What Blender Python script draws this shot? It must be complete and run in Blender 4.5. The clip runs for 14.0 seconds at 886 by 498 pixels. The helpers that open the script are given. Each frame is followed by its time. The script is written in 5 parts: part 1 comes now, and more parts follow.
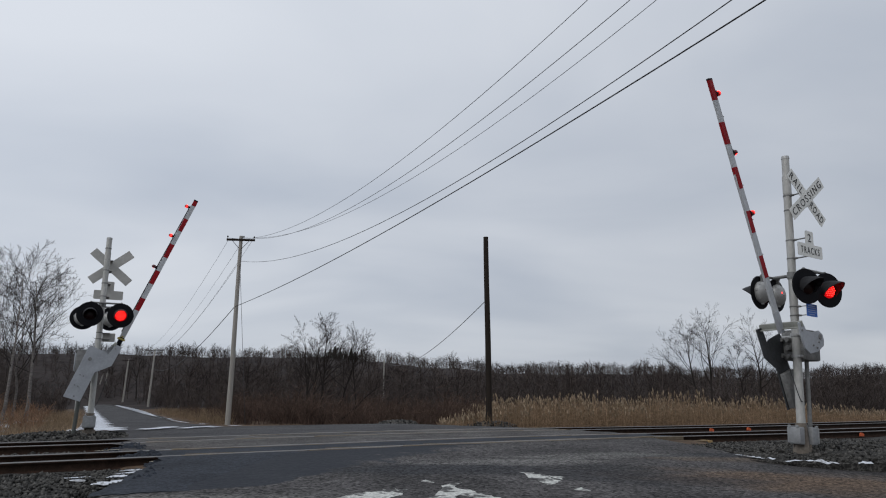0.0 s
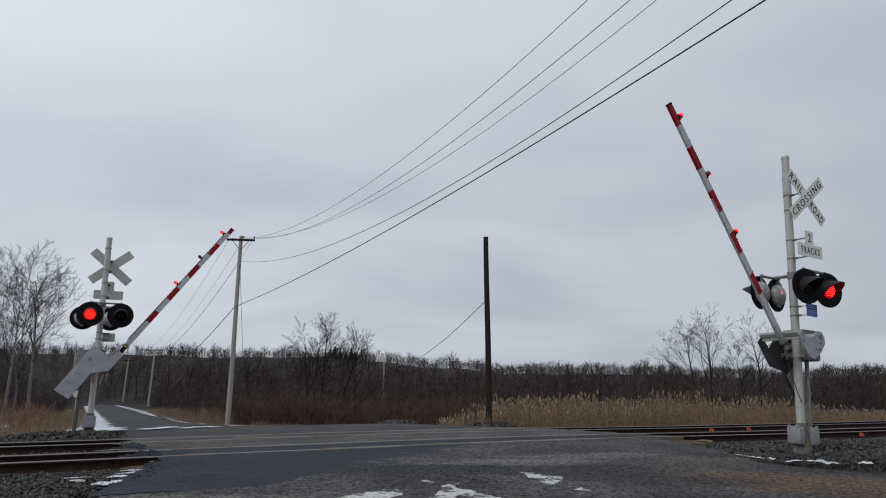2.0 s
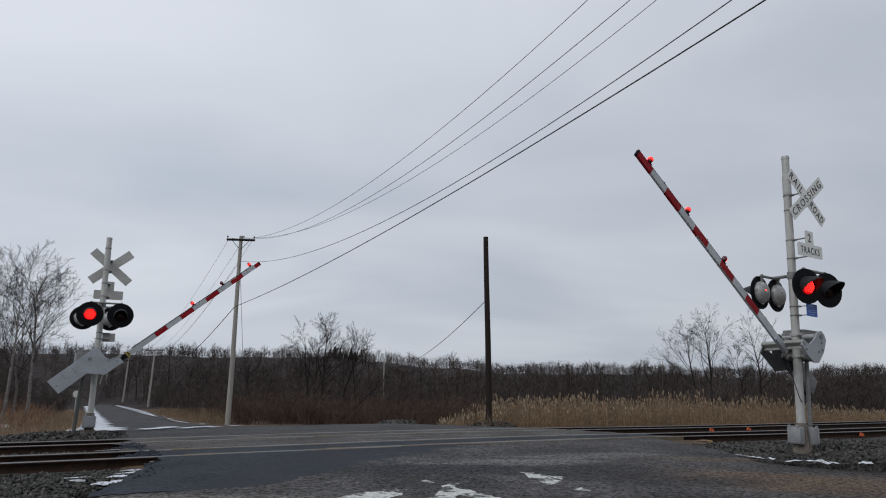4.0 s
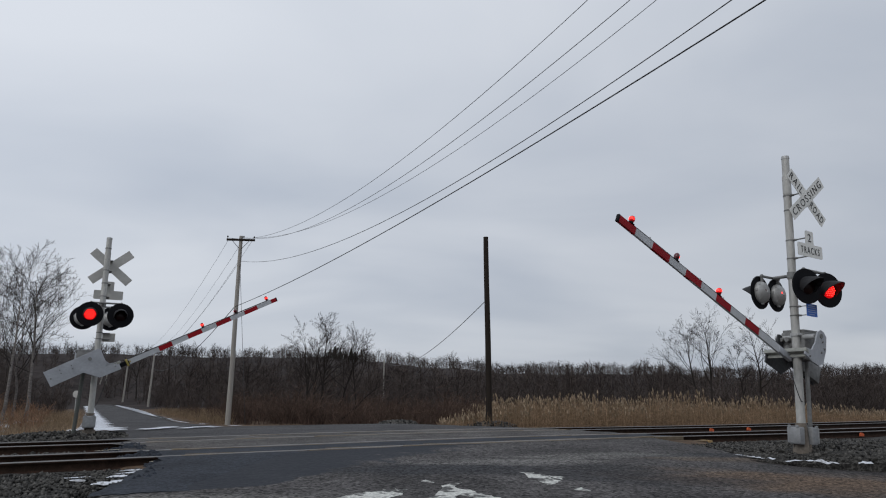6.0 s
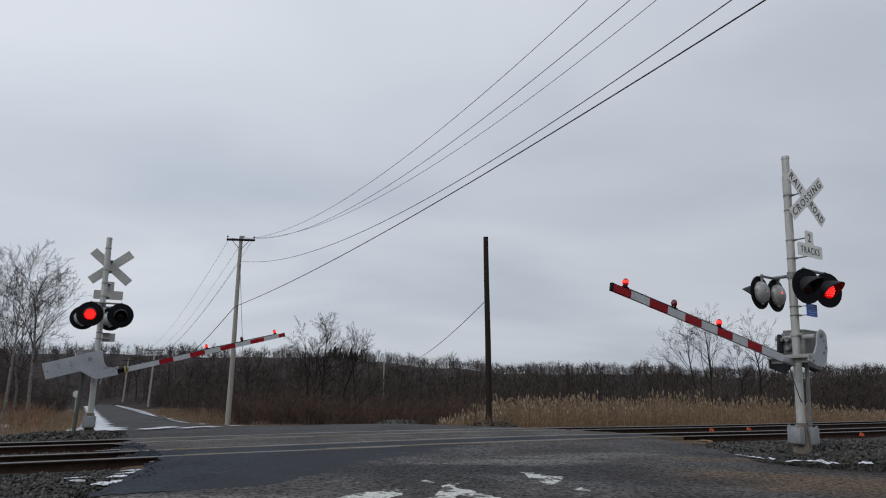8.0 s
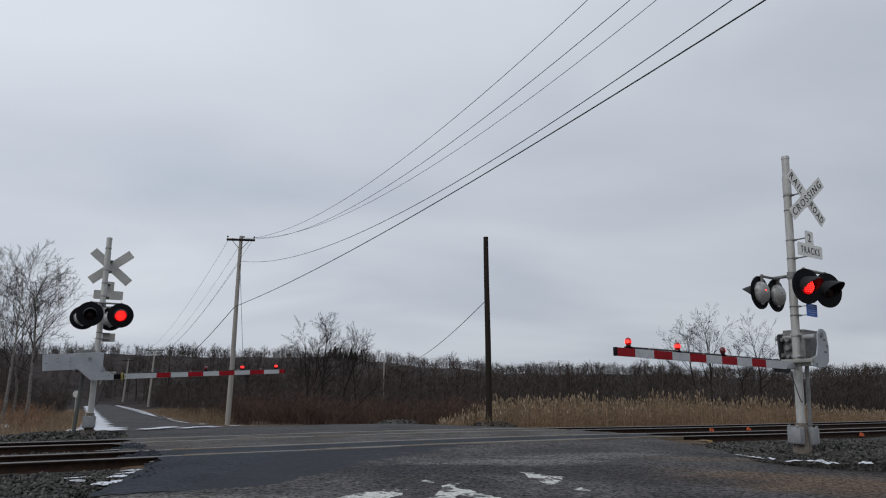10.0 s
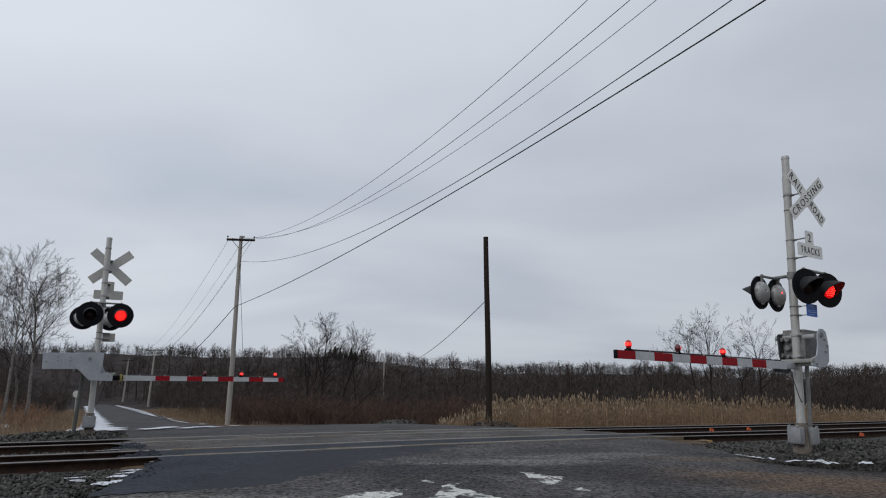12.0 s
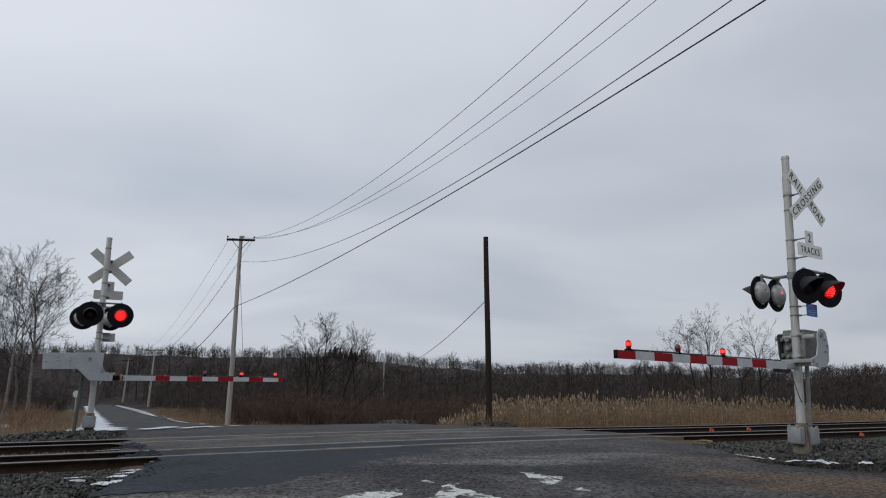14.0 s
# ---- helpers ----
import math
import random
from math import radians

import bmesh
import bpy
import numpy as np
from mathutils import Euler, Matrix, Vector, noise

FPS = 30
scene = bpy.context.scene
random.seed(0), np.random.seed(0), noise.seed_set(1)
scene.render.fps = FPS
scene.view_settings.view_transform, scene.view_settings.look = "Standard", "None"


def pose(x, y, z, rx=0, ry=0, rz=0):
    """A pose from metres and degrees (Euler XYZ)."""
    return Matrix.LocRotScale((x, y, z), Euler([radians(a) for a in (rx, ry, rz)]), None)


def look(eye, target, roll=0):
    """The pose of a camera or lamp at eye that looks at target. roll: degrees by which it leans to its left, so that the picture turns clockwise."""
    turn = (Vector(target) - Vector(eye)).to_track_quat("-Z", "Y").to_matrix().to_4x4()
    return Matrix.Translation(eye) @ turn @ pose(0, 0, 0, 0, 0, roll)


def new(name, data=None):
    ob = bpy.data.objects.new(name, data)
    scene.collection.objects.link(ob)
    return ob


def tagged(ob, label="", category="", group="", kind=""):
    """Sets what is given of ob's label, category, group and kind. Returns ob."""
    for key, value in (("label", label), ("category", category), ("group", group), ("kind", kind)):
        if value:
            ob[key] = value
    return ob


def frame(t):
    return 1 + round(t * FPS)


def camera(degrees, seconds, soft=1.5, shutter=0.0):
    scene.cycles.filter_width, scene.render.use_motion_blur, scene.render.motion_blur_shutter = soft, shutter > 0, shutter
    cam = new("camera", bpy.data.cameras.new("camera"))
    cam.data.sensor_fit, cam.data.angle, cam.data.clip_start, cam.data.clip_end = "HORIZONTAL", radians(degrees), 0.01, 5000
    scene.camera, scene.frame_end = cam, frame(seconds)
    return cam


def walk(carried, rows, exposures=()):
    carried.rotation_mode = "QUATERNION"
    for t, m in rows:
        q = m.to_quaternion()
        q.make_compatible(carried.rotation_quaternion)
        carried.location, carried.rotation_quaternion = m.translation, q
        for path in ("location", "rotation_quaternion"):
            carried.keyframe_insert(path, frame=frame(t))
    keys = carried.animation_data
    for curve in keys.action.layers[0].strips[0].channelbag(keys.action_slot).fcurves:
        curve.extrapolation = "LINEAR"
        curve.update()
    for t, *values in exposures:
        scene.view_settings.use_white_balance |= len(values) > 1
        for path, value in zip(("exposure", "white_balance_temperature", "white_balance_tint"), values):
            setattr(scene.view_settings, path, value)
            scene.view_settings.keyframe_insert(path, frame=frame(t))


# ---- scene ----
SECONDS = 14.0
cam = camera(66.3, SECONDS, soft=1.1)
CAMERA_POSE = pose(0.0, 0.0, 0.92, 90 + 12.54, 0, 0)
walk(cam, [(0.0, CAMERA_POSE), (SECONDS, CAMERA_POSE)])

# ---- sky and light: an overcast winter day ----
SUN_ELEVATION, SUN_ROTATION = radians(32), radians(250)
world = bpy.data.worlds.new("overcast_sky")
scene.world = world
world.use_nodes = True
wn, wl = world.node_tree.nodes, world.node_tree.links
wn.clear()
w_out = wn.new("ShaderNodeOutputWorld")
w_bg = wn.new("ShaderNodeBackground")
w_sky = wn.new("ShaderNodeTexSky")
w_sky.sky_type, w_sky.sun_disc = "NISHITA", False
w_sky.sun_elevation, w_sky.sun_rotation = SUN_ELEVATION, SUN_ROTATION
w_dim = wn.new("ShaderNodeMix")
w_dim.data_type, w_dim.blend_type = "RGBA", "MULTIPLY"
w_dim.inputs[0].default_value = 1.0
w_dim.inputs[7].default_value = (0.08, 0.08, 0.08, 1)
w_co = wn.new("ShaderNodeTexCoord")
w_sep = wn.new("ShaderNodeSeparateXYZ")
w_abs = wn.new("ShaderNodeMath")
w_abs.operation, w_abs.inputs[1].default_value = "ADD", 0.28
w_flat = wn.new("ShaderNodeVectorMath")
w_flat.operation = "DIVIDE"
w_comb = wn.new("ShaderNodeCombineXYZ")
w_noise = wn.new("ShaderNodeTexNoise")
w_noise.inputs["Scale"].default_value = 1.0
w_noise.inputs["Detail"].default_value = 5.0
w_noise.inputs["Roughness"].default_value = 0.42
w_noise.inputs["Distortion"].default_value = 0.35
w_map = wn.new("ShaderNodeMapping")
w_map.inputs["Location"].default_value = (3.1, 1.7, 0.0)
w_map.inputs["Scale"].default_value = (1.0, 1.6, 1.0)
w_ramp = wn.new("ShaderNodeValToRGB")
w_ramp.color_ramp.elements[0].position, w_ramp.color_ramp.elements[0].color = 0.32, (0.49, 0.54, 0.625, 1)
w_ramp.color_ramp.elements[1].position, w_ramp.color_ramp.elements[1].color = 0.68, (0.675, 0.712, 0.775, 1)
w_mix = wn.new("ShaderNodeMix")
w_mix.data_type = "RGBA"
w_mix.inputs[0].default_value = 0.94
wl.new(w_sky.outputs[0], w_dim.inputs[6])
wl.new(w_co.outputs["Generated"], w_sep.inputs[0])
wl.new(w_sep.outputs["Z"], w_abs.inputs[0])
for k in range(3):
    wl.new(w_abs.outputs[0], w_comb.inputs[k])
wl.new(w_co.outputs["Generated"], w_flat.inputs[0])
wl.new(w_comb.outputs[0], w_flat.inputs[1])
wl.new(w_flat.outputs[0], w_map.inputs[0])
wl.new(w_map.outputs[0], w_noise.inputs["Vector"])
wl.new(w_noise.outputs["Fac"], w_ramp.inputs[0])
wl.new(w_dim.outputs[2], w_mix.inputs[6])
wl.new(w_ramp.outputs[0], w_mix.inputs[7])
# the cloud deck is thinner overhead and towards the west
w_thin = wn.new("ShaderNodeVectorMath")
w_thin.operation = "DOT_PRODUCT"
w_thin.inputs[1].default_value = (-0.16, 0.0, 0.30)
w_level = wn.new("ShaderNodeMath")
w_level.operation, w_level.inputs[1].default_value = "ADD", 0.875
w_deck = wn.new("ShaderNodeVectorMath")
w_deck.operation = "SCALE"
wl.new(w_co.outputs["Generated"], w_thin.inputs[0])
wl.new(w_thin.outputs["Value"], w_level.inputs[0])
wl.new(w_mix.outputs[2], w_deck.inputs[0])
wl.new(w_level.outputs[0], w_deck.inputs["Scale"])
wl.new(w_deck.outputs[0], w_bg.inputs["Color"])
wl.new(w_bg.outputs[0], w_out.inputs["Surface"])
w_bg.inputs["Strength"].default_value = 1.0

sun_data = bpy.data.lights.new("sun", "SUN")
sun_data.energy, sun_data.angle, sun_data.color = 0.6, radians(25), (1.0, 0.97, 0.93)
sun = new("sun", sun_data)
sun.matrix_world = look((-30, -20, 40), (0, 12, 0))

# ---- plan: the track runs along D, the road crosses it along N ----
TURN = 29.0
D = Vector((math.cos(radians(TURN)), math.sin(radians(TURN)), 0))
N = Vector((-D.y, D.x, 0))
CROSS_A, CROSS_B = 1.3, 13.4          # where the crossing's asphalt begins and ends along the track
RAILS = (12.2, 13.7, 16.4, 17.9)      # offsets of the four rails from the camera's foot, along N


def plan(tau, rho, z=0.0):
    return Vector((D.x * tau + N.x * rho, D.y * tau + N.y * rho, z))


def tau_rho(x, y):
    return x * D.x + y * D.y, x * N.x + y * N.y


ROAD_RHO = (-400.0, -20.0, 0.0, 4.0, 6.0, 9.5, 11.8, 18.4, 25.5, 31.0, 45.0, 70.0, 140.0, 260.0, 1500.0)
ROAD_Z = (-1.0, -0.8, -0.50, -0.34, -0.21, -0.07, 0.0, 0.0, -0.01, -0.26, -0.42, -0.42, -0.1, 0.3, 0.4)


def hump(tau):
    """The rails rise a little over the crossing."""
    return 0.075 * math.exp(-((tau - 9.0) / 8.0) ** 2)


def road_z(tau, rho):
    z = float(np.interp(rho, ROAD_RHO, ROAD_Z))
    return z + hump(tau) * math.exp(-((rho - 15.0) / 8.0) ** 2)


def smooth(a, b, v):
    t = min(max((v - a) / (b - a), 0.0), 1.0)
    return t * t * (3 - 2 * t)


def road_edges(rho):
    """Left and right edge of the paved approach and of the road beyond."""
    a = float(np.interp(rho, (-60, 4, 8.5, 11.5, 18.5, 22, 27, 32, 63, 88, 143, 240), (-3.0, -1.2, 0.5, 1.6, 1.2, 1.5, 1.9, 2.2, 3.1, 3.8, 5.3, 7.3)))
    b = float(np.interp(rho, (-60, 2, 6, 6.6, 7.3, 7.9, 8.4, 9.4, 10.2, 11.1, 12.2, 18.5, 24, 27.5, 30, 33, 46, 68, 84, 103, 141, 240), (12.5, 12.3, 12.0, 11.2, 10.75, 10.7, 10.85, 11.4, 11.7, 11.85, 12.4, 13.2, 12.2, 10.5, 8.5, 6.9, 6.5, 7.3, 8.1, 8.6, 9.0, 11.7)))
    return a, b


def bed_z(tau, rho):
    """Top of the ballast beside and between the rails."""
    side = max(10.9 - rho, rho - 19.2, 0.0)
    z = -0.165 + hump(tau) - 0.16 * smooth(0.0, 2.2, side)
    z += 0.40 * math.exp(-((tau - 12.3) / 2.0) ** 2 - ((rho - 7.6) / 2.2) ** 2)
    z += 0.30 * math.exp(-((tau - 0.2) / 2.5) ** 2 - ((rho - 20.0) / 1.6) ** 2)
    edge = road_edges(rho)[1] - 0.25
    if tau > edge and rho < 12:
        return road_z(tau, rho) - 0.03 + (z - road_z(tau, rho) + 0.03) * smooth(0.0, 0.65, tau - edge)
    return z


RIDGE_U = (-1.5, -0.8, -0.54, -0.40, -0.24, -0.12, 0.01, 0.10, 0.18, 0.30, 0.43, 0.51, 0.65, 0.8, 1.5)
RIDGE_H = (25.5, 25.5, 25.0, 24.0, 23.2, 22.4, 18.6, 16.4, 16.8, 16.6, 14.8, 14.6, 17.2, 18.0, 18.0)


def ridge(u):
    """Height of the treetops 300 m off, by bearing."""
    return float(np.interp(u, RIDGE_U, RIDGE_H))


def hill(x, y):
    if y < 60:
        return 0.0
    u, dist = x / y, y
    far = 40 * math.exp(-((u + 0.49) / 0.05) ** 2)
    return (ridge(u) - 5.2 + 0.35 * math.sin(u * 23) + 0.3 * math.sin(u * 61)) * smooth(105 + far, 300, dist) * (1 - 0.6 * smooth(303, 420, dist))


def ground_z(x, y):
    tau, rho = tau_rho(x, y)
    z = road_z(tau, rho) - 0.07
    off = smooth(0.0, 1.5, max(CROSS_A - tau, tau - CROSS_B)) if -5 < rho < 40 else 0.0
    track = smooth(6.5, 10.0, rho) * (1 - smooth(19.5, 23.0, rho))
    z -= off * (0.30 + 0.25 * track)
    if 19 < rho < 60 and tau > 13:
        z -= 0.25 * smooth(19, 24, rho)
    return z + hill(x, y)


# ---- materials ----
def material(name, base, rough=0.7, metal=0.0, vary=0.25, scale=6.0, fine=60.0, bump=0.2, dark=None, island=0.0, coat=0.0, stretch=(1, 1, 1), spec=0.5, speck=0.0, limits=(0.33, 0.67), stains=(), overlay=None, grit_scale=42):
    m = bpy.data.materials.new(name)
    m.use_nodes = True
    nt = m.node_tree
    bsdf = nt.nodes["Principled BSDF"]
    bsdf.inputs["Roughness"].default_value = rough
    bsdf.inputs["Metallic"].default_value = metal
    bsdf.inputs["Coat Weight"].default_value = coat
    bsdf.inputs["Specular IOR Level"].default_value = spec
    co = nt.nodes.new("ShaderNodeTexCoord")
    mp = nt.nodes.new("ShaderNodeMapping")
    mp.inputs["Scale"].default_value = stretch
    nt.links.new(co.outputs["Object"], mp.inputs[0])
    n1, n2 = nt.nodes.new("ShaderNodeTexNoise"), nt.nodes.new("ShaderNodeTexNoise")
    n1.inputs["Scale"].default_value, n2.inputs["Scale"].default_value = scale, fine
    n1.inputs["Detail"].default_value, n2.inputs["Detail"].default_value = 4, 3
    for n in (n1, n2):
        nt.links.new(mp.outputs[0], n.inputs["Vector"])
    add = nt.nodes.new("ShaderNodeMath")
    add.operation = "MULTIPLY_ADD"
    add.inputs[1].default_value = 0.45
    nt.links.new(n2.outputs["Fac"], add.inputs[0])
    half = nt.nodes.new("ShaderNodeMath")
    half.operation = "MULTIPLY"
    half.inputs[1].default_value = 0.55
    nt.links.new(n1.outputs["Fac"], half.inputs[0])
    nt.links.new(half.outputs[0], add.inputs[2])
    ramp = nt.nodes.new("ShaderNodeValToRGB")
    lo = dark or [c * (1 - vary) for c in base]
    hi = [min(c * (1 + vary), 1.0) for c in base]
    ramp.color_ramp.elements[0].position, ramp.color_ramp.elements[0].color = limits[0], (*lo, 1)
    ramp.color_ramp.elements[1].position, ramp.color_ramp.elements[1].color = limits[1], (*hi, 1)
    nt.links.new(add.outputs[0], ramp.inputs[0])
    colour = ramp.outputs[0]
    for cx, cy, long, wide, turn, tone, amount in stains:
        # a soft-edged stain lying at a place of its own
        sp = nt.nodes.new("ShaderNodeMapping")
        sp.vector_type = "TEXTURE"
        sp.inputs["Location"].default_value = (cx, cy, 0)
        sp.inputs["Rotation"].default_value = (0, 0, radians(turn))
        sp.inputs["Scale"].default_value = (long, wide, 1000)
        nt.links.new(co.outputs["Object"], sp.inputs[0])
        ln = nt.nodes.new("ShaderNodeVectorMath")
        ln.operation = "LENGTH"
        nt.links.new(sp.outputs[0], ln.inputs[0])
        patchy = nt.nodes.new("ShaderNodeTexNoise")
        patchy.inputs["Scale"].default_value, patchy.inputs["Detail"].default_value = 1.6, 6
        nt.links.new(sp.outputs[0], patchy.inputs["Vector"])
        shift = nt.nodes.new("ShaderNodeMath")
        shift.operation = "MULTIPLY_ADD"
        shift.inputs[1].default_value = 1.6
        nt.links.new(patchy.outputs["Fac"], shift.inputs[0])
        nt.links.new(ln.outputs["Value"], shift.inputs[2])
        fade = nt.nodes.new("ShaderNodeMapRange")
        fade.interpolation_type = "SMOOTHSTEP"
        fade.inputs[1].default_value, fade.inputs[2].default_value = 1.95, 1.2
        fade.inputs[3].default_value, fade.inputs[4].default_value = 0.0, amount
        nt.links.new(shift.outputs[0], fade.inputs[0])
        mix = nt.nodes.new("ShaderNodeMix")
        mix.data_type = "RGBA"
        mix.inputs[7].default_value = (*tone, 1)
        nt.links.new(fade.outputs[0], mix.inputs[0])
        nt.links.new(colour, mix.inputs[6])
        colour = mix.outputs[2]
    if speck:
        # pale and dark grit of single stones
        vor = nt.nodes.new("ShaderNodeTexVoronoi")
        vor.inputs["Scale"].default_value = grit_scale
        nt.links.new(mp.outputs[0], vor.inputs["Vector"])
        sep = nt.nodes.new("ShaderNodeSeparateColor")
        nt.links.new(vor.outputs["Color"], sep.inputs[0])
        grit = nt.nodes.new("ShaderNodeHueSaturation")
        span = nt.nodes.new("ShaderNodeMapRange")
        span.inputs[3].default_value, span.inputs[4].default_value = 1 - speck, 1 + speck * 1.5
        nt.links.new(sep.outputs[0], span.inputs[0])
        nt.links.new(span.outputs[0], grit.inputs["Value"])
        nt.links.new(colour, grit.inputs["Color"])
        colour = grit.outputs[0]
    if overlay:
        # a fresh layer towards the rails, crisp where it was cut off, thin and broken where it tapers out
        def maths(op, a, b=None, c=None):
            n = nt.nodes.new("ShaderNodeMath")
            n.operation = op
            for k, v in enumerate((a, b, c)):
                if v is None:
                    continue
                if isinstance(v, (int, float)):
                    n.inputs[k].default_value = v
                else:
                    nt.links.new(v, n.inputs[k])
            return n.outputs[0]

        def along(axis):
            n = nt.nodes.new("ShaderNodeVectorMath")
            n.operation = "DOT_PRODUCT"
            n.inputs[1].default_value = axis
            nt.links.new(co.outputs["Object"], n.inputs[0])
            return n.outputs["Value"]
        t_, r_ = along(D), along(N)
        past = maths("MAXIMUM", maths("SUBTRACT", t_, 2.3), 0.0)
        front = maths("SUBTRACT", maths("SUBTRACT", r_, 8.55), maths("MULTIPLY", past, 0.62))
        soft_ = maths("MINIMUM", maths("MULTIPLY", past, 0.42), 1.0)
        rag = nt.nodes.new("ShaderNodeTexNoise")
        rag.inputs["Scale"].default_value, rag.inputs["Detail"].default_value, rag.inputs["Roughness"].default_value = 1.7, 7, 0.62
        nt.links.new(co.outputs["Object"], rag.inputs["Vector"])
        wob = maths("MULTIPLY", maths("SUBTRACT", rag.outputs["Fac"], 0.5), maths("MULTIPLY_ADD", soft_, 3.2, 0.12))
        mask = nt.nodes.new("ShaderNodeMapRange")
        mask.interpolation_type = "SMOOTHSTEP"
        nt.links.new(maths("ADD", front, wob), mask.inputs[0])
        nt.links.new(maths("MULTIPLY_ADD", soft_, 0.7, 0.02), mask.inputs[2])
        mask.inputs[4].default_value = 0.88
        lay = nt.nodes.new("ShaderNodeMix")
        lay.data_type = "RGBA"
        lay.inputs[7].default_value = (*overlay, 1)
        nt.links.new(mask.outputs[0], lay.inputs[0])
        nt.links.new(colour, lay.inputs[6])
        colour = lay.outputs[2]
    if island:
        geo = nt.nodes.new("ShaderNodeNewGeometry")
        hsv = nt.nodes.new("ShaderNodeHueSaturation")
        rng = nt.nodes.new("ShaderNodeMapRange")
        rng.inputs[3].default_value, rng.inputs[4].default_value = 1 - island, 1 + island
        nt.links.new(geo.outputs["Random Per Island"], rng.inputs[0])
        nt.links.new(rng.outputs[0], hsv.inputs["Value"])
        nt.links.new(colour, hsv.inputs["Color"])
        colour = hsv.outputs[0]
    nt.links.new(colour, bsdf.inputs["Base Color"])
    if bump:
        b = nt.nodes.new("ShaderNodeBump")
        b.inputs["Strength"].default_value, b.inputs["Distance"].default_value = bump, 0.01
        nt.links.new(n2.outputs["Fac"], b.inputs["Height"])
        nt.links.new(b.outputs[0], bsdf.inputs["Normal"])
    return m


def glow(name, base, strength):
    m = bpy.data.materials.new(name)
    m.use_nodes = True
    b = m.node_tree.nodes["Principled BSDF"]
    b.inputs["Base Color"].default_value = (base[0] * 0.2, base[1] * 0.2, base[2] * 0.2, 1)
    b.inputs["Emission Color"].default_value = (*base, 1)
    b.inputs["Emission Strength"].default_value = strength
    return m


M_GROUND = material("winter_soil", (0.10, 0.068, 0.045), 0.98, vary=0.5, scale=0.35, fine=5, bump=0.5, spec=0.1)
M_ASPHALT = material("worn_asphalt", (0.057, 0.0535, 0.0525), 0.85, vary=0.6, scale=0.6, fine=9, bump=1.0, speck=0.75, grit_scale=30, spec=0.1, overlay=(0.031, 0.035, 0.043), stains=(
    (4.82, 9.87, 2.6, 1.0, -8, (0.098, 0.068, 0.047), 0.9),
    (7.2, 8.6, 2.4, 1.1, -8, (0.09, 0.064, 0.046), 0.8),
    (4.49, 12.32, 1.6, 0.5, -5, (0.09, 0.068, 0.05), 0.7),
    (1.31, 11.25, 1.9, 0.5, 12, (0.125, 0.12, 0.114), 0.85),
    (2.3, 12.1, 1.5, 0.35, 8, (0.115, 0.11, 0.104), 0.8),
    (3.54, 12.59, 1.5, 0.35, 0, (0.12, 0.117, 0.11), 0.8),
    (-2.61, 7.59, 2.2, 0.45, 8, (0.105, 0.10, 0.093), 0.8),
    (-0.2, 10.3, 2.3, 0.6, 12, (0.026, 0.027, 0.030), 0.85),
    (1.9, 10.2, 2.0, 0.5, 5, (0.028, 0.028, 0.030), 0.75),
    (3.08, 9.71, 2.0, 0.6, 0, (0.028, 0.028, 0.030), 0.7),
    (5.2, 12.9, 2.2, 0.4, 14, (0.03, 0.031, 0.034), 0.75),
    (2.54, 10.9, 1.0, 0.4, 0, (0.03, 0.03, 0.031), 0.7)))
M_PATCH = material("fresh_asphalt", (0.030, 0.034, 0.042), 0.85, vary=0.4, scale=0.9, fine=10, bump=0.8, speck=0.35, spec=0.12)
M_FAR_ROAD = material("old_asphalt", (0.073, 0.068, 0.065), 0.85, vary=0.55, scale=0.8, fine=6, bump=0.6, speck=0.6, spec=0.1)
M_OLD_ROAD = material("dark_old_asphalt", (0.050, 0.048, 0.049), 0.85, vary=0.5, scale=0.5, fine=6, bump=0.6, speck=0.6, spec=0.15)
M_BALLAST = material("ballast_bed", (0.036, 0.034, 0.031), 0.95, vary=0.7, scale=7, fine=28, bump=1.0, speck=0.6, spec=0.2)
M_STONE = material("crushed_stone", (0.062, 0.059, 0.054), 0.9, vary=0.45, scale=14, fine=60, bump=0.4, island=0.95, spec=0.2)
M_RAIL_TOP = material("polished_rail", (0.22, 0.212, 0.205), 0.45, 0.8, vary=0.15, scale=3, fine=40, bump=0.05)
M_RUST = material("rusty_rail", (0.028, 0.017, 0.012), 0.95, 0.0, vary=0.5, scale=6, fine=50, bump=0.4, spec=0.15)
M_TIE = material("creosoted_timber", (0.03, 0.022, 0.018), 0.95, vary=0.4, scale=4, fine=40, bump=0.6, spec=0.15)
M_TIMBER = material("weathered_crossing_timber", (0.15, 0.12, 0.085), 0.9, vary=0.5, scale=3, fine=30, bump=0.6, spec=0.2)
M_SNOW = material("old_snow", (0.60, 0.62, 0.66), 0.85, vary=0.12, scale=3.0, fine=16, bump=0.8, dark=(0.25, 0.245, 0.24), limits=(0.36, 0.52), spec=0.2)
M_PAINT = material("worn_road_paint", (0.43, 0.43, 0.40), 0.8, vary=0.2, scale=3.0, fine=13, bump=0.5, dark=(0.06, 0.058, 0.056), limits=(0.42, 0.50), speck=0.25, spec=0.25)
M_ALUMINIUM = material("dull_aluminium", (0.42, 0.42, 0.41), 0.5, 0.35, vary=0.16, scale=3, fine=30, bump=0.1)
M_MAST = material("galvanised_mast", (0.46, 0.455, 0.43), 0.55, 0.2, vary=0.18, scale=2.5, fine=28, bump=0.1, stretch=(1, 1, 0.4))
M_GREY_PAINT = material("grey_enamel", (0.36, 0.375, 0.40), 0.5, 0.1, vary=0.14, scale=3, fine=20, bump=0.08)
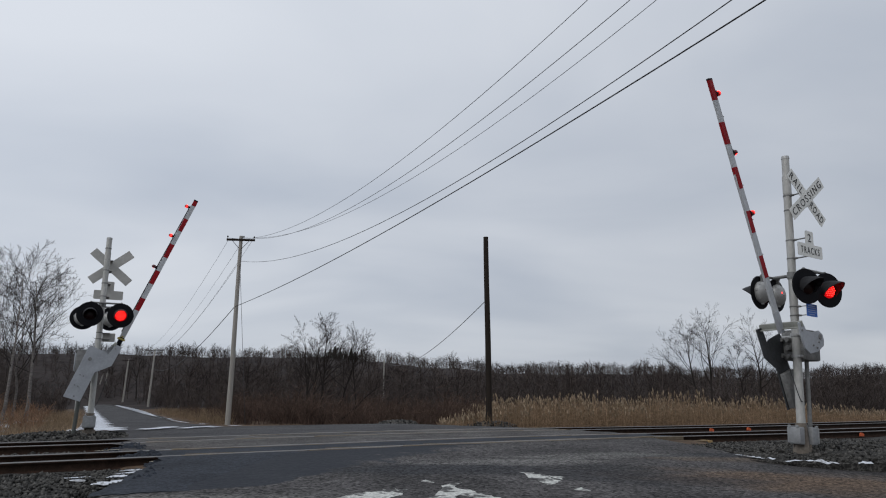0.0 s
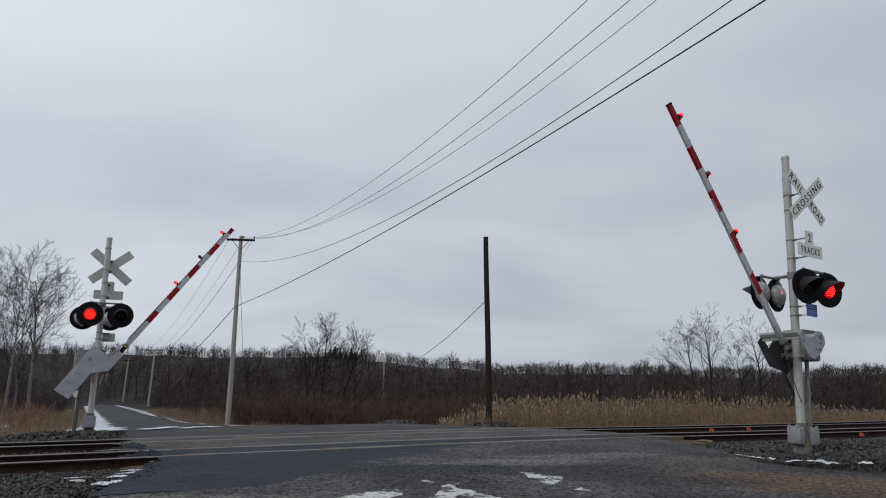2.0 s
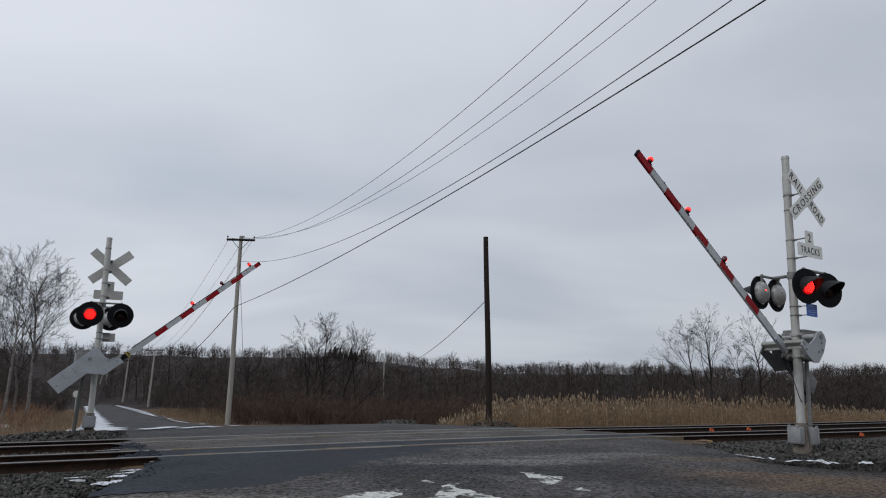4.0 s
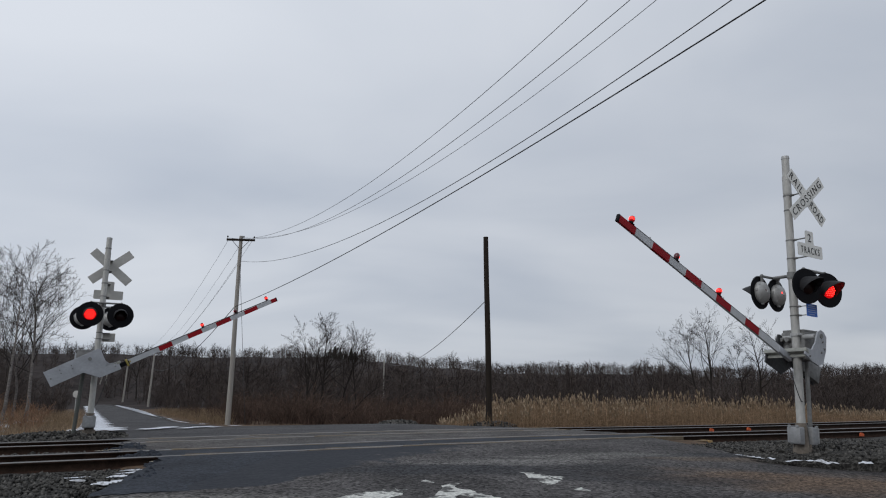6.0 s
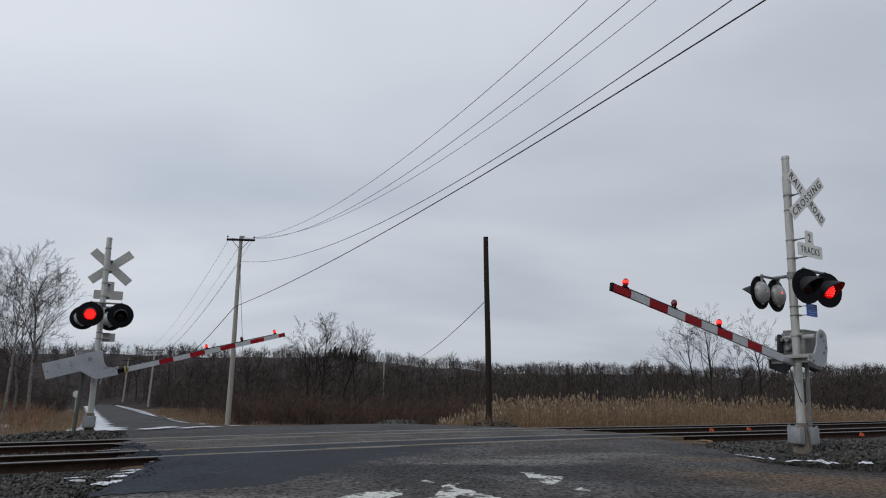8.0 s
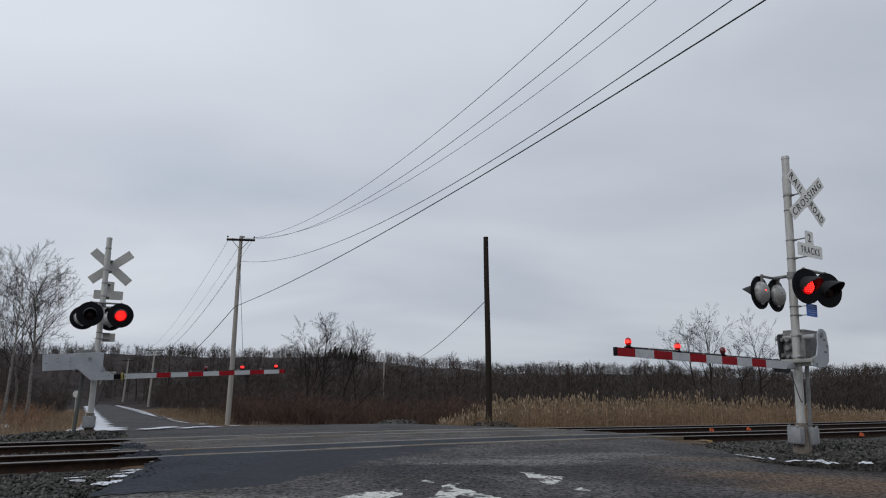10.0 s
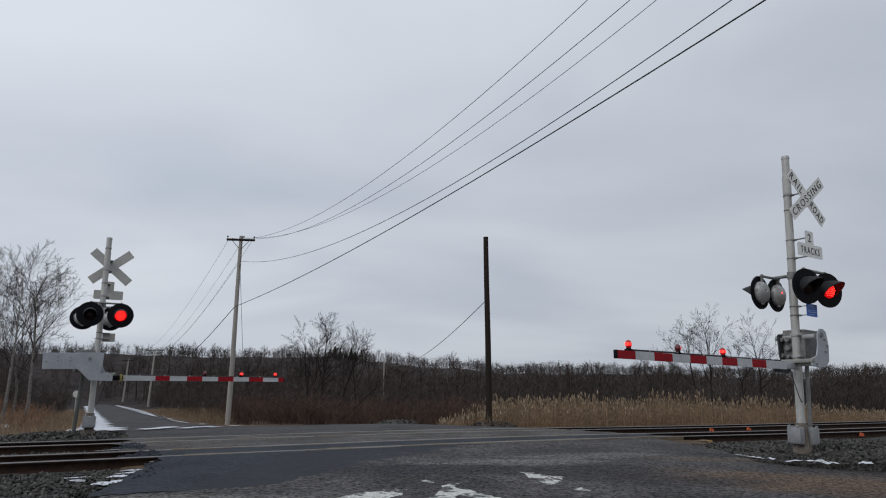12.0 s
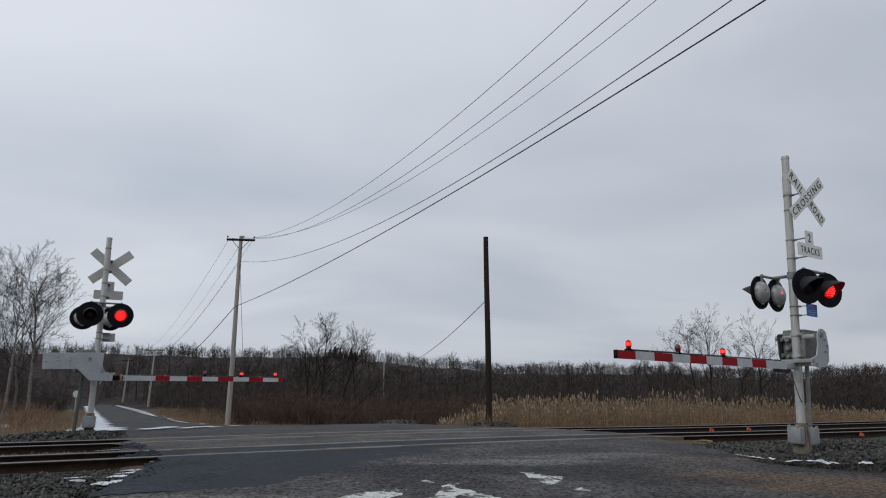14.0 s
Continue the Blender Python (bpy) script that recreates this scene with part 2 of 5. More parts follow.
M_MECH = material("weathered_cast_housing", (0.19, 0.19, 0.185), 0.65, 0.1, vary=0.35, scale=5, fine=18, bump=0.2)
M_SIGN = material("white_sign_sheeting", (0.80, 0.80, 0.76), 0.5, vary=0.06, scale=4, fine=20, bump=0.03)
M_SIGN_BACK = material("bare_sign_back", (0.47, 0.46, 0.43), 0.5, 0.15, vary=0.12, scale=3, fine=16, bump=0.05)
M_INK = material("black_lettering", (0.02, 0.02, 0.02), 0.6, vary=0.1, bump=0)
M_BLACK = material("matt_black_paint", (0.004, 0.004, 0.006), 0.7, vary=0.3, scale=5, fine=30, bump=0.05, spec=0.18)
M_DARK_LENS = material("unlit_red_lens", (0.012, 0.003, 0.003), 0.35, vary=0.2, bump=0, spec=0.2)
M_LIT = glow("lit_red_leds", (1.0, 0.002, 0.004), 0.55)
M_LED = glow("led_points", (1.0, 0.026, 0.020), 5.0)
M_LIT_SMALL = glow("lit_gate_lamp", (1.0, 0.006, 0.008), 0.16)
M_HOOD = material("dull_black_hood", (0.03, 0.03, 0.032), 0.6, vary=0.3, scale=5, fine=30, bump=0.05, spec=0.2)
M_RUST_FOOT = material("rusty_rail_foot", (0.030, 0.017, 0.012), 0.95, 0.0, vary=0.5, scale=5, fine=40, bump=0.4, spec=0.15)
M_DIM_RED = material("unlit_gate_lamp", (0.11, 0.008, 0.012), 0.3, vary=0.1, bump=0, coat=0.4)
M_BLUE = material("blue_sign", (0.04, 0.17, 0.66), 0.5, vary=0.12, scale=8, fine=20, bump=0.02)
M_BLUE_BAR = material("pale_blue_bars", (0.35, 0.45, 0.7), 0.5, vary=0.1, bump=0)
M_STRIPE_W = material("white_reflective_tape", (0.47, 0.485, 0.50), 0.45, vary=0.14, scale=5, fine=30, bump=0.04)
M_STRIPE_R = material("red_reflective_tape", (0.29, 0.007, 0.013), 0.6, spec=0.2, vary=0.18, scale=5, fine=30, bump=0.04)
M_POLE = material("grey_weathered_pole", (0.31, 0.29, 0.26), 0.85, vary=0.22, scale=2, fine=30, bump=0.5, stretch=(6, 6, 0.4))
M_POLE_DARK = material("dark_creosoted_pole", (0.026, 0.020, 0.016), 0.9, vary=0.4, scale=2, fine=30, bump=0.5, stretch=(6, 6, 0.4), spec=0.2)
M_WIRE = material("cable_black", (0.03, 0.03, 0.032), 0.6, vary=0.1, bump=0)
M_BARK = material("grey_brown_bark", (0.030, 0.025, 0.022), 0.95, vary=0.3, scale=4, fine=30, bump=0.5, spec=0.2)
M_BIRCH = material("pale_birch_bark", (0.14, 0.128, 0.12), 0.85, vary=0.4, dark=(0.07, 0.062, 0.057), limits=(0.36, 0.60), scale=6, fine=16, bump=0.3, stretch=(1, 1, 2.5), spec=0.2)
M_TWIG = material("bare_twigs", (0.032, 0.026, 0.023), 0.95, vary=0.25, bump=0, spec=0.15)
M_WOOD_FAR = material("far_bare_woods", (0.070, 0.057, 0.052), 0.98, vary=0.4, scale=0.05, fine=0.6, bump=0, island=0.55, spec=0.1)
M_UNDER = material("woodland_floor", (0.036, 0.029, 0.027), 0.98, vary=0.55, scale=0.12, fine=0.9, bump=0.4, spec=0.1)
M_BRUSH = material("brown_brush", (0.092, 0.063, 0.050), 0.98, vary=0.4, scale=0.25, fine=3, bump=0, island=0.5, spec=0.1)
M_REED = material("dry_reed", (0.25, 0.172, 0.108), 0.95, vary=0.35, scale=0.4, fine=6, bump=0, island=0.5, spec=0.15)
M_PLUME = material("reed_plume", (0.27, 0.205, 0.14), 0.97, vary=0.3, scale=1, fine=14, bump=0, island=0.35, spec=0.1)
M_GRASS = material("dry_grass", (0.25, 0.18, 0.115), 0.95, vary=0.4, scale=0.6, fine=6, bump=0, island=0.45, spec=0.15)
M_CONIFER = material("dark_conifer", (0.025, 0.032, 0.024), 0.95, vary=0.3, scale=0.8, fine=5, bump=0)
M_ORANGE = material("orange_paint", (0.55, 0.10, 0.03), 0.8, vary=0.3, scale=20, fine=60, bump=0.1)
M_YELLOW = material("worn_brown_timber", (0.11, 0.07, 0.035), 0.85, vary=0.4, scale=12, fine=40, bump=0.4)
M_CONCRETE = material("rust_stained_concrete", (0.165, 0.14, 0.115), 0.9, vary=0.35, scale=5, fine=30, bump=0.4)
M_CHANNEL = material("pale_steel_channel", (0.30, 0.305, 0.275), 0.6, 0.1, vary=0.2, scale=4, fine=25, bump=0.1)
M_PALE_YELLOW = material("faded_yellow_paint", (0.30, 0.20, 0.09), 0.85, vary=0.25, scale=14, fine=40, bump=0.3)
M_BOX = material("dull_grey_box", (0.27, 0.275, 0.28), 0.6, 0.1, vary=0.22, scale=4, fine=22, bump=0.15)
# darker grey for the right signal's far side arm; the left one keeps grey enamel
M_DARK_STEEL = material("dark_steel", (0.055, 0.057, 0.06), 0.7, 0.1, vary=0.35, scale=4, fine=22, bump=0.15, spec=0.3)
M_OLIVE = material("dull_olive_steel", (0.10, 0.105, 0.095), 0.75, 0.1, vary=0.2, scale=3, fine=22, bump=0.1, spec=0.3)
M_RUSSET = material("russet_undergrowth", (0.21, 0.125, 0.08), 0.98, vary=0.4, scale=0.3, fine=3, bump=0, island=0.5, spec=0.1)
M_TIMBER_PALE = material("pale_splintered_timber", (0.46, 0.42, 0.34), 0.9, vary=0.3, scale=6, fine=30, bump=0.5, spec=0.2)
M_BRASS = material("yellow_clamp", (0.38, 0.30, 0.08), 0.5, 0.3, vary=0.2, bump=0.1)


# ---- mesh helpers ----
def link(name, bm, mats, parent=None, label="", smooth_faces=False):
    me = bpy.data.meshes.new(name)
    bm.normal_update()
    bm.to_mesh(me)
    bm.free()
    for m in mats if isinstance(mats, (list, tuple)) else [mats]:
        me.materials.append(m)
    if smooth_faces:
        for p in me.polygons:
            p.use_smooth = True
        try:
            me.set_sharp_from_angle(angle=radians(40))
        except AttributeError:
            pass
    ob = new(name, me)
    if parent is not None:
        ob.parent = parent
    if label:
        tagged(ob, label=label)
    return ob


def part(name, bm, mats, parent, label="", smooth_faces=True):
    return link(name, bm, mats, parent, label, smooth_faces)


def base_empty(name, m, label, category, group="", kind=""):
    ob = new(name)
    ob.empty_display_size = 0.2
    ob.matrix_world = m
    return tagged(ob, label, category, group, kind)


def add_box(bm, centre, size, rot=None, bevel=0.0, mat=0):
    r = bmesh.ops.create_cube(bm, size=1.0)
    verts = r["verts"]
    m = Matrix.Translation(centre) @ (rot.to_4x4() if rot is not None else Matrix()) @ Matrix.Diagonal((*size, 1))
    bmesh.ops.transform(bm, matrix=m, verts=verts)
    faces = {f for v in verts for f in v.link_faces}
    for f in faces:
        f.material_index = mat
    if bevel:
        edges = {e for v in verts for e in v.link_edges}
        res = bmesh.ops.bevel(bm, geom=list(edges), offset=bevel, segments=2, affect="EDGES", profile=0.5)
        for f in res["faces"]:
            f.material_index = mat
    return bm


def add_tube(bm, a, b, r0, r1=None, sides=16, caps=True, mat=0):
    a, b = Vector(a), Vector(b)
    r1 = r0 if r1 is None else r1
    axis = b - a
    rot = axis.to_track_quat("Z", "Y").to_matrix().to_4x4()
    res = bmesh.ops.create_cone(bm, cap_ends=caps, segments=sides, radius1=r0, radius2=r1, depth=axis.length,
                                matrix=Matrix.Translation((a + b) / 2) @ rot)
    for f in {f for v in res["verts"] for f in v.link_faces}:
        f.material_index = mat
    return bm


def add_ball(bm, centre, r, scale=(1, 1, 1), u=16, v=10, mat=0):
    res = bmesh.ops.create_uvsphere(bm, u_segments=u, v_segments=v, radius=r, matrix=Matrix.Translation(centre) @ Matrix.Diagonal((*scale, 1)))
    for f in {f for vv in res["verts"] for f in vv.link_faces}:
        f.material_index = mat
    return bm


def add_plate(bm, outline, y0, y1, mat=0):
    """A plate whose outline lies in the xz plane, from y0 to y1."""
    front = [bm.verts.new((x, y0, z)) for x, z in outline]
    back = [bm.verts.new((x, y1, z)) for x, z in outline]
    faces = [bm.faces.new(front), bm.faces.new(list(reversed(back)))]
    for i in range(len(outline)):
        j = (i + 1) % len(outline)
        faces.append(bm.faces.new((front[j], front[i], back[i], back[j])))
    for f in faces:
        f.material_index = mat
    bmesh.ops.recalc_face_normals(bm, faces=faces)
    return bm


def add_lathe(bm, profile, origin, axis="-y", sides=28, mat=0):
    """Turns a profile of (radius, distance along the axis) round the axis through origin."""
    rings = []
    for r, h in profile:
        ring = []
        for i in range(sides):
            a = 2 * math.pi * i / sides
            u, w = r * math.cos(a), r * math.sin(a)
            p = {"-y": (u, -h, w), "+y": (u, h, w), "z": (u, w, h)}[axis]
            ring.append(bm.verts.new((origin[0] + p[0], origin[1] + p[1], origin[2] + p[2])))
        rings.append(ring)
    faces = []
    for a, b in zip(rings, rings[1:]):
        for i in range(sides):
            j = (i + 1) % sides
            faces.append(bm.faces.new((a[i], a[j], b[j], b[i])))
    for f in faces:
        f.material_index = mat
    bmesh.ops.recalc_face_normals(bm, faces=faces)
    return bm


def mesh_arrays(name, verts, faces, mats, mat_index=None):
    """A mesh object from numpy arrays of vertices and equal-sized faces."""
    me = bpy.data.meshes.new(name)
    n, k = len(faces), faces.shape[1]
    me.vertices.add(len(verts))
    me.vertices.foreach_set("co", np.ascontiguousarray(verts, dtype=np.float32).ravel())
    me.loops.add(n * k)
    me.loops.foreach_set("vertex_index", np.ascontiguousarray(faces, dtype=np.int32).ravel())
    me.polygons.add(n)
    me.polygons.foreach_set("loop_start", np.arange(0, n * k, k, dtype=np.int32))
    if mat_index is not None:
        me.polygons.foreach_set("material_index", np.ascontiguousarray(mat_index, dtype=np.int32))
    for m in mats if isinstance(mats, (list, tuple)) else [mats]:
        me.materials.append(m)
    me.update(calc_edges=True)
    me.validate()
    return new(name, me)


def letters(text, height, m, parent, name="lettering", mat=None, width=None, spacing=1.3):
    """Built-in font text as a thin mesh; m places its centre, reading along x and up z, facing -y."""
    cu = bpy.data.curves.new(name, "FONT")
    cu.body, cu.size, cu.align_x, cu.align_y, cu.extrude = text, height / 0.72, "CENTER", "CENTER", 0.0015
    cu.resolution_u, cu.space_character = 3, spacing
    tmp = bpy.data.objects.new(name, cu)
    scene.collection.objects.link(tmp)
    bpy.context.view_layer.update()
    me = bpy.data.meshes.new_from_object(tmp.evaluated_get(bpy.context.evaluated_depsgraph_get()))
    bpy.data.objects.remove(tmp)
    bpy.data.curves.remove(cu)
    xs = [v.co.x for v in me.vertices]
    ys = [v.co.y for v in me.vertices]
    cx, cy = (max(xs) + min(xs)) / 2, (max(ys) + min(ys)) / 2
    sx = (width / (max(xs) - min(xs))) if width else 1.0
    me.transform(m @ Matrix.Rotation(radians(90), 4, "X") @ Matrix.Diagonal((sx, 1, 1, 1)) @ Matrix.Translation((-cx, -cy, 0)))
    me.materials.clear()
    me.materials.append(mat or M_INK)
    me.name = name
    ob = new(name, me)
    ob.parent = parent
    return ob


# ---- ground, road and crossing ----
def sheet(name, height, taus, rhos, mat, keep=None, kind="structure", label="", category="", jitter=0.0, seed=1):
    rng = random.Random(seed)
    bm = bmesh.new()
    grid = {}
    for i, rho in enumerate(rhos):
        row = taus(rho)
        for j, tau in enumerate(row):
            edge = j in (0, len(row) - 1) or i in (0, len(rhos) - 1)
            t = tau + (rng.uniform(-jitter, jitter) if edge else 0)
            r = rho + (rng.uniform(-jitter, jitter) if edge and jitter else 0)
            grid[i, j] = bm.verts.new(plan(t, r, height(t, r)))
    for i in range(len(rhos) - 1):
        for j in range(len(taus(rhos[i])) - 1):
            if keep is None or keep(i, j):
                bm.faces.new((grid[i, j], grid[i, j + 1], grid[i + 1, j + 1], grid[i + 1, j]))
    ob = link(name, bm, mat, smooth_faces=True)
    return tagged(ob, label or name.replace("_", " "), category or name.split("_")[-1], kind=kind)


def spread(a, b, n):
    return [a + (b - a) * k / (n - 1) for k in range(n)]


def make_ground():
    """One sheet from behind the camera to the horizon, finer towards the crossing."""
    def axis():
        v = [0.0]
        while v[-1] < 1700:
            v.append(v[-1] + max(1.0, v[-1] * 0.09))
        return [-a for a in reversed(v[1:])] + v
    xs, ys = axis(), [a + 14 for a in axis()]
    verts = np.array([(x, y, ground_z(x, y)) for y in ys for x in xs])
    w = len(xs)
    faces = np.array([(j * w + i, j * w + i + 1, (j + 1) * w + i + 1, (j + 1) * w + i) for j in range(len(ys) - 1) for i in range(w - 1)])
    cx = verts[faces].mean(axis=1)
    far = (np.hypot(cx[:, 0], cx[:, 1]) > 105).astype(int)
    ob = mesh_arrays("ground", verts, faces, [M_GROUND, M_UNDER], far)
    tagged(ob, "flat brown winter ground with leaf litter and soil", "ground", kind="structure")


def make_road():
    near = spread(-60, 12.04, 92)
    sheet("road", lambda t, r: road_z(t, r), lambda r: spread(*road_edges(r), 26), near, M_ASPHALT,
          label="worn grey asphalt road leading up to the level crossing", category="road", jitter=0.06)
    patch = spread(8.55, 12.05, 20)

    def patch_end(r):
        return 1.9 + max(0.0, (r - 8.9) / 0.75) * 0.55

    def patch_taus(r):
        return spread(road_edges(r)[0] - 0.12, patch_end(r), 24)
    sheet("asphalt_patch", lambda t, r: road_z(t, r) - 0.006 + 0.014 * smooth(patch_end(r) - 0.1, patch_end(r) - 0.9, t), patch_taus, patch, M_PATCH,
          label="dark fresh asphalt patch ramping up to the rails", category="asphalt patch", jitter=0.04, seed=4)
    far = spread(18.0, 34, 36) + [36, 40, 46, 54, 64, 76, 90, 110, 140, 170, 200]
    sheet("far_road", lambda t, r: road_z(t, r) + hill(*plan(t, r)[:2]), lambda r: spread(*road_edges(r), 16), far, M_OLD_ROAD,
          label="narrow asphalt road running on beyond the tracks", category="road", jitter=0.05, seed=2)
    # strips of asphalt between the rails, leaving flange gaps
    r0, r1, r2, r3 = RAILS
    for k, (a, b) in enumerate(((r0 + 0.19, r1 - 0.19), (r1 + 0.11, r2 - 0.11), (r2 + 0.19, r3 - 0.19))):
        sheet("crossing_asphalt", lambda t, r: hump(t) - 0.004, lambda r: spread(CROSS_A + 0.25 * math.sin(r * 3), CROSS_B - 0.15 * math.sin(r * 5), 30), spread(a, b, 8), M_FAR_ROAD if k else M_PATCH,
              label="grey asphalt strip laid between the rails", category="asphalt strip", jitter=0.05, seed=7 + k)
    sheet("crossing_base", lambda t, r: hump(t) - 0.10, lambda r: spread(CROSS_A, CROSS_B, 20), spread(11.6, 18.6, 8), M_PATCH,
          label="dark base under the crossing surface", category="asphalt")


def make_ballast():
    for k, (t0, t1, n) in enumerate(((-70.0, CROSS_A + 0.15, 90), (CROSS_B - 0.15, 160.0, 130))):
        def taus(r, t0=t0, t1=t1, n=n, k=k):
            u = [(i / (n - 1)) ** 2.4 for i in range(n)]
            a, b = (t1, t0) if k == 0 else (t0, t1)
            if k == 0 and r < 12:
                a = road_edges(r)[0] + 0.25
            if k == 1 and r < 12:
                a = road_edges(r)[1] - 0.25
            row = [a + (b - a) * v for v in u]
            return row if k else list(reversed(row))
        rhos = spread(5.2, 22.5, 46)
        rng = random.Random(3 + k)
        sheet("ballast_bed", lambda t, r: bed_z(t, r) + rng.uniform(-0.02, 0.02), taus, rhos, M_BALLAST,
              label="grey crushed stone bed along the railway tracks", category="ballast", seed=5)


def stones(name, count, area, seed, size=(0.02, 0.05), label="", mat=None, ground=None):
    """Loose crushed stones lying on the bed: angular lumps, all in one mesh."""
    rng = np.random.default_rng(seed)
    bm = bmesh.new()
    bmesh.ops.create_icosphere(bm, subdivisions=1, radius=1.0)
    bv = np.array([v.co[:] for v in bm.verts])
    bf = np.array([[v.index for v in f.verts] for f in bm.faces])
    bm.free()
    V, Fc, n = [], [], 0
    for _ in range(count):
        t, r = area(rng)
        s = rng.uniform(*size)
        v = bv * (1 + rng.uniform(-0.28, 0.28, (len(bv), 1))) * s * rng.uniform(0.6, 1.3, 3)
        a = rng.uniform(0, 6.28)
        rot = np.array([[math.cos(a), -math.sin(a), 0], [math.sin(a), math.cos(a), 0], [0, 0, 1]])
        z = ground(t, r) if ground else max(bed_z(t, r), road_z(t, r) - 0.6 if CROSS_A < t < CROSS_B else -9)
        p = plan(t, r, z + s * 0.35)
        V.append(v @ rot.T + np.array(p))
        Fc.append(bf + n)
        n += len(bv)
    ob = mesh_arrays(name, np.concatenate(V), np.concatenate(Fc), mat or M_STONE)
    return tagged(ob, label, "stones", kind="stuff")


RAIL_PROFILE = ((-0.022, 0.0), (-0.037, -0.013), (-0.036, -0.038), (-0.009, -0.05), (-0.009, -0.135), (-0.03, -0.15), (-0.07, -0.162), (-0.07, -0.175),
                (0.07, -0.175), (0.07, -0.162), (0.03, -0.15), (0.009, -0.135), (0.009, -0.05), (0.036, -0.038), (0.037, -0.013), (0.022, 0.0))
RAIL_MATS = (1, 0, 0, 0, 2, 2, 2, 2, 2, 2, 2, 0, 0, 0, 1, 1)


def make_tracks():
    taus = [-70, -50, -35, -24, -16] + spread(-12, 36, 97) + [42, 50, 62, 78, 100, 130, 160]
    for k in range(2):
        track = base_empty("railway_track", Matrix(), "steel rails on dark wooden ties in stone ballast", "railway track", "two parallel tracks", "structure")
        for rho in RAILS[2 * k:2 * k + 2]:
            V, Fc, mi = [], [], []
            m = len(RAIL_PROFILE)
            for t in taus:
                for o, z in RAIL_PROFILE:
                    V.append(plan(t, rho + o, hump(t) + 0.004 + z))
            for i in range(len(taus) - 1):
                for j in range(m):
                    jj = (j + 1) % m
                    Fc.append((i * m + j, i * m + jj, (i + 1) * m + jj, (i + 1) * m + j))
                    mi.append(RAIL_MATS[j])
            ob = mesh_arrays("rail", np.array([v[:] for v in V]), np.array(Fc), [M_RUST, M_RAIL_TOP, M_RUST_FOOT], mi)
            ob.parent = track
            tagged(ob, label="rusty steel rail with a polished running surface")
        # ties, bedded in the ballast
        bm = bmesh.new()
        add_box(bm, (0, 0, 0), (0.22, 2.6, 0.17), bevel=0.012)
        first = link("tie", bm, M_TIE, track)
        mid = (RAILS[2 * k] + RAILS[2 * k + 1]) / 2
        places = [t for t in np.arange(-14, 34, 0.55) if not CROSS_A + 0.2 < t < CROSS_B - 0.2]
        for i, t in enumerate(places):
            ob = first if i == 0 else new("tie", first.data)
            ob.parent = track
            ob.matrix_basis = Matrix.Translation(plan(t, mid, hump(t) - 0.258)) @ Matrix.Rotation(radians(TURN + random.uniform(-1, 1)), 4, "Z")
        # timbers along the rails through the crossing
        for rho in RAILS[2 * k:2 * k + 2]:
            for s in (-1, 1):
                a = CROSS_A + 0.45 + 0.2 * random.random()
                while a < CROSS_B:
                    ln = min(random.uniform(1.7, 2.5), CROSS_B - a)
                    bm = bmesh.new()
                    add_box(bm, (0, 0, 0), (ln - 0.03, 0.06, 0.09), bevel=0.01)
                    ob = link("crossing_timber", bm, M_TIMBER, track)
                    c = a + ln / 2
                    off = s * (0.072 if s * (mid - rho) < 0 else 0.145)
                    ob.matrix_basis = Matrix.Translation(plan(c, rho + off, hump(c) - 0.046 + random.uniform(-0.006, 0.006))) @ Matrix.Rotation(radians(TURN), 4, "Z")
                    a += ln


def blot(name, outline, height, mat, label, category, seed=1, ragged=0.12, kind="structure", n=64):
    """A thin irregular patch lying on the ground; outline in plan offsets (tau, rho)."""
    rng = random.Random(seed)
    pts = [Vector((a, b)) for a, b in outline]
    total = []
    for i, p in enumerate(pts):
        q = pts[(i + 1) % len(pts)]
        steps = max(2, int((q - p).length / (0.12 if (q - p).length > 0.6 else 0.05)))
        for k in range(steps):
            c = p.lerp(q, k / steps)
            w = noise.noise(Vector((c.x * 5 + seed, c.y * 5, 0))) + 0.6 * rng.uniform(-1, 1)
            nrm = Vector((-(q - p).y, (q - p).x)).normalized()
            total.append(c + nrm * w * ragged)
    bm = bmesh.new()
    f = bm.faces.new([bm.verts.new((p.x, p.y, 0)) for p in total])
    bmesh.ops.triangulate(bm, faces=[f])
    for _ in range(2):
        long = [e for e in bm.edges if e.calc_length() > 0.5]
        if long:
            bmesh.ops.subdivide_edges(bm, edges=long, cuts=1)
            bmesh.ops.triangulate(bm, faces=bm.faces[:])
    for v in bm.verts:
        v.co = plan(v.co.x, v.co.y, height(v.co.x, v.co.y))
    return tagged(link(name, bm, mat, smooth_faces=True), label, category, kind=kind)


make_ground()
make_road()
make_ballast()
make_tracks()


# ---- crossing signals ----
ARM_DROP = -0.545


def wedge_sign(bm, w, h, y, centre=(0, 0), rot=0.0, r=0.02):
    """A sheet sign with rounded corners facing -y: white in front, bare behind (material 0 and 1)."""
    pts = []
    for cx, cz, a0 in ((w / 2 - r, h / 2 - r, 0), (-w / 2 + r, h / 2 - r, 90), (-w / 2 + r, -h / 2 + r, 180), (w / 2 - r, -h / 2 + r, 270)):
        for k in range(4):
            a = radians(a0 + 30 * k)
            pts.append((cx + r * math.cos(a), cz + r * math.sin(a)))
    c, s = math.cos(radians(rot)), math.sin(radians(rot))
    outline = [(centre[0] + x * c - z * s, centre[1] + x * s + z * c) for x, z in pts]
    before = set(bm.faces)
    add_plate(bm, outline, y, y + 0.004)
    for f in set(bm.faces) - before:
        f.normal_update()
        f.material_index = 0 if f.normal.y < -0.5 else 1
    return bm


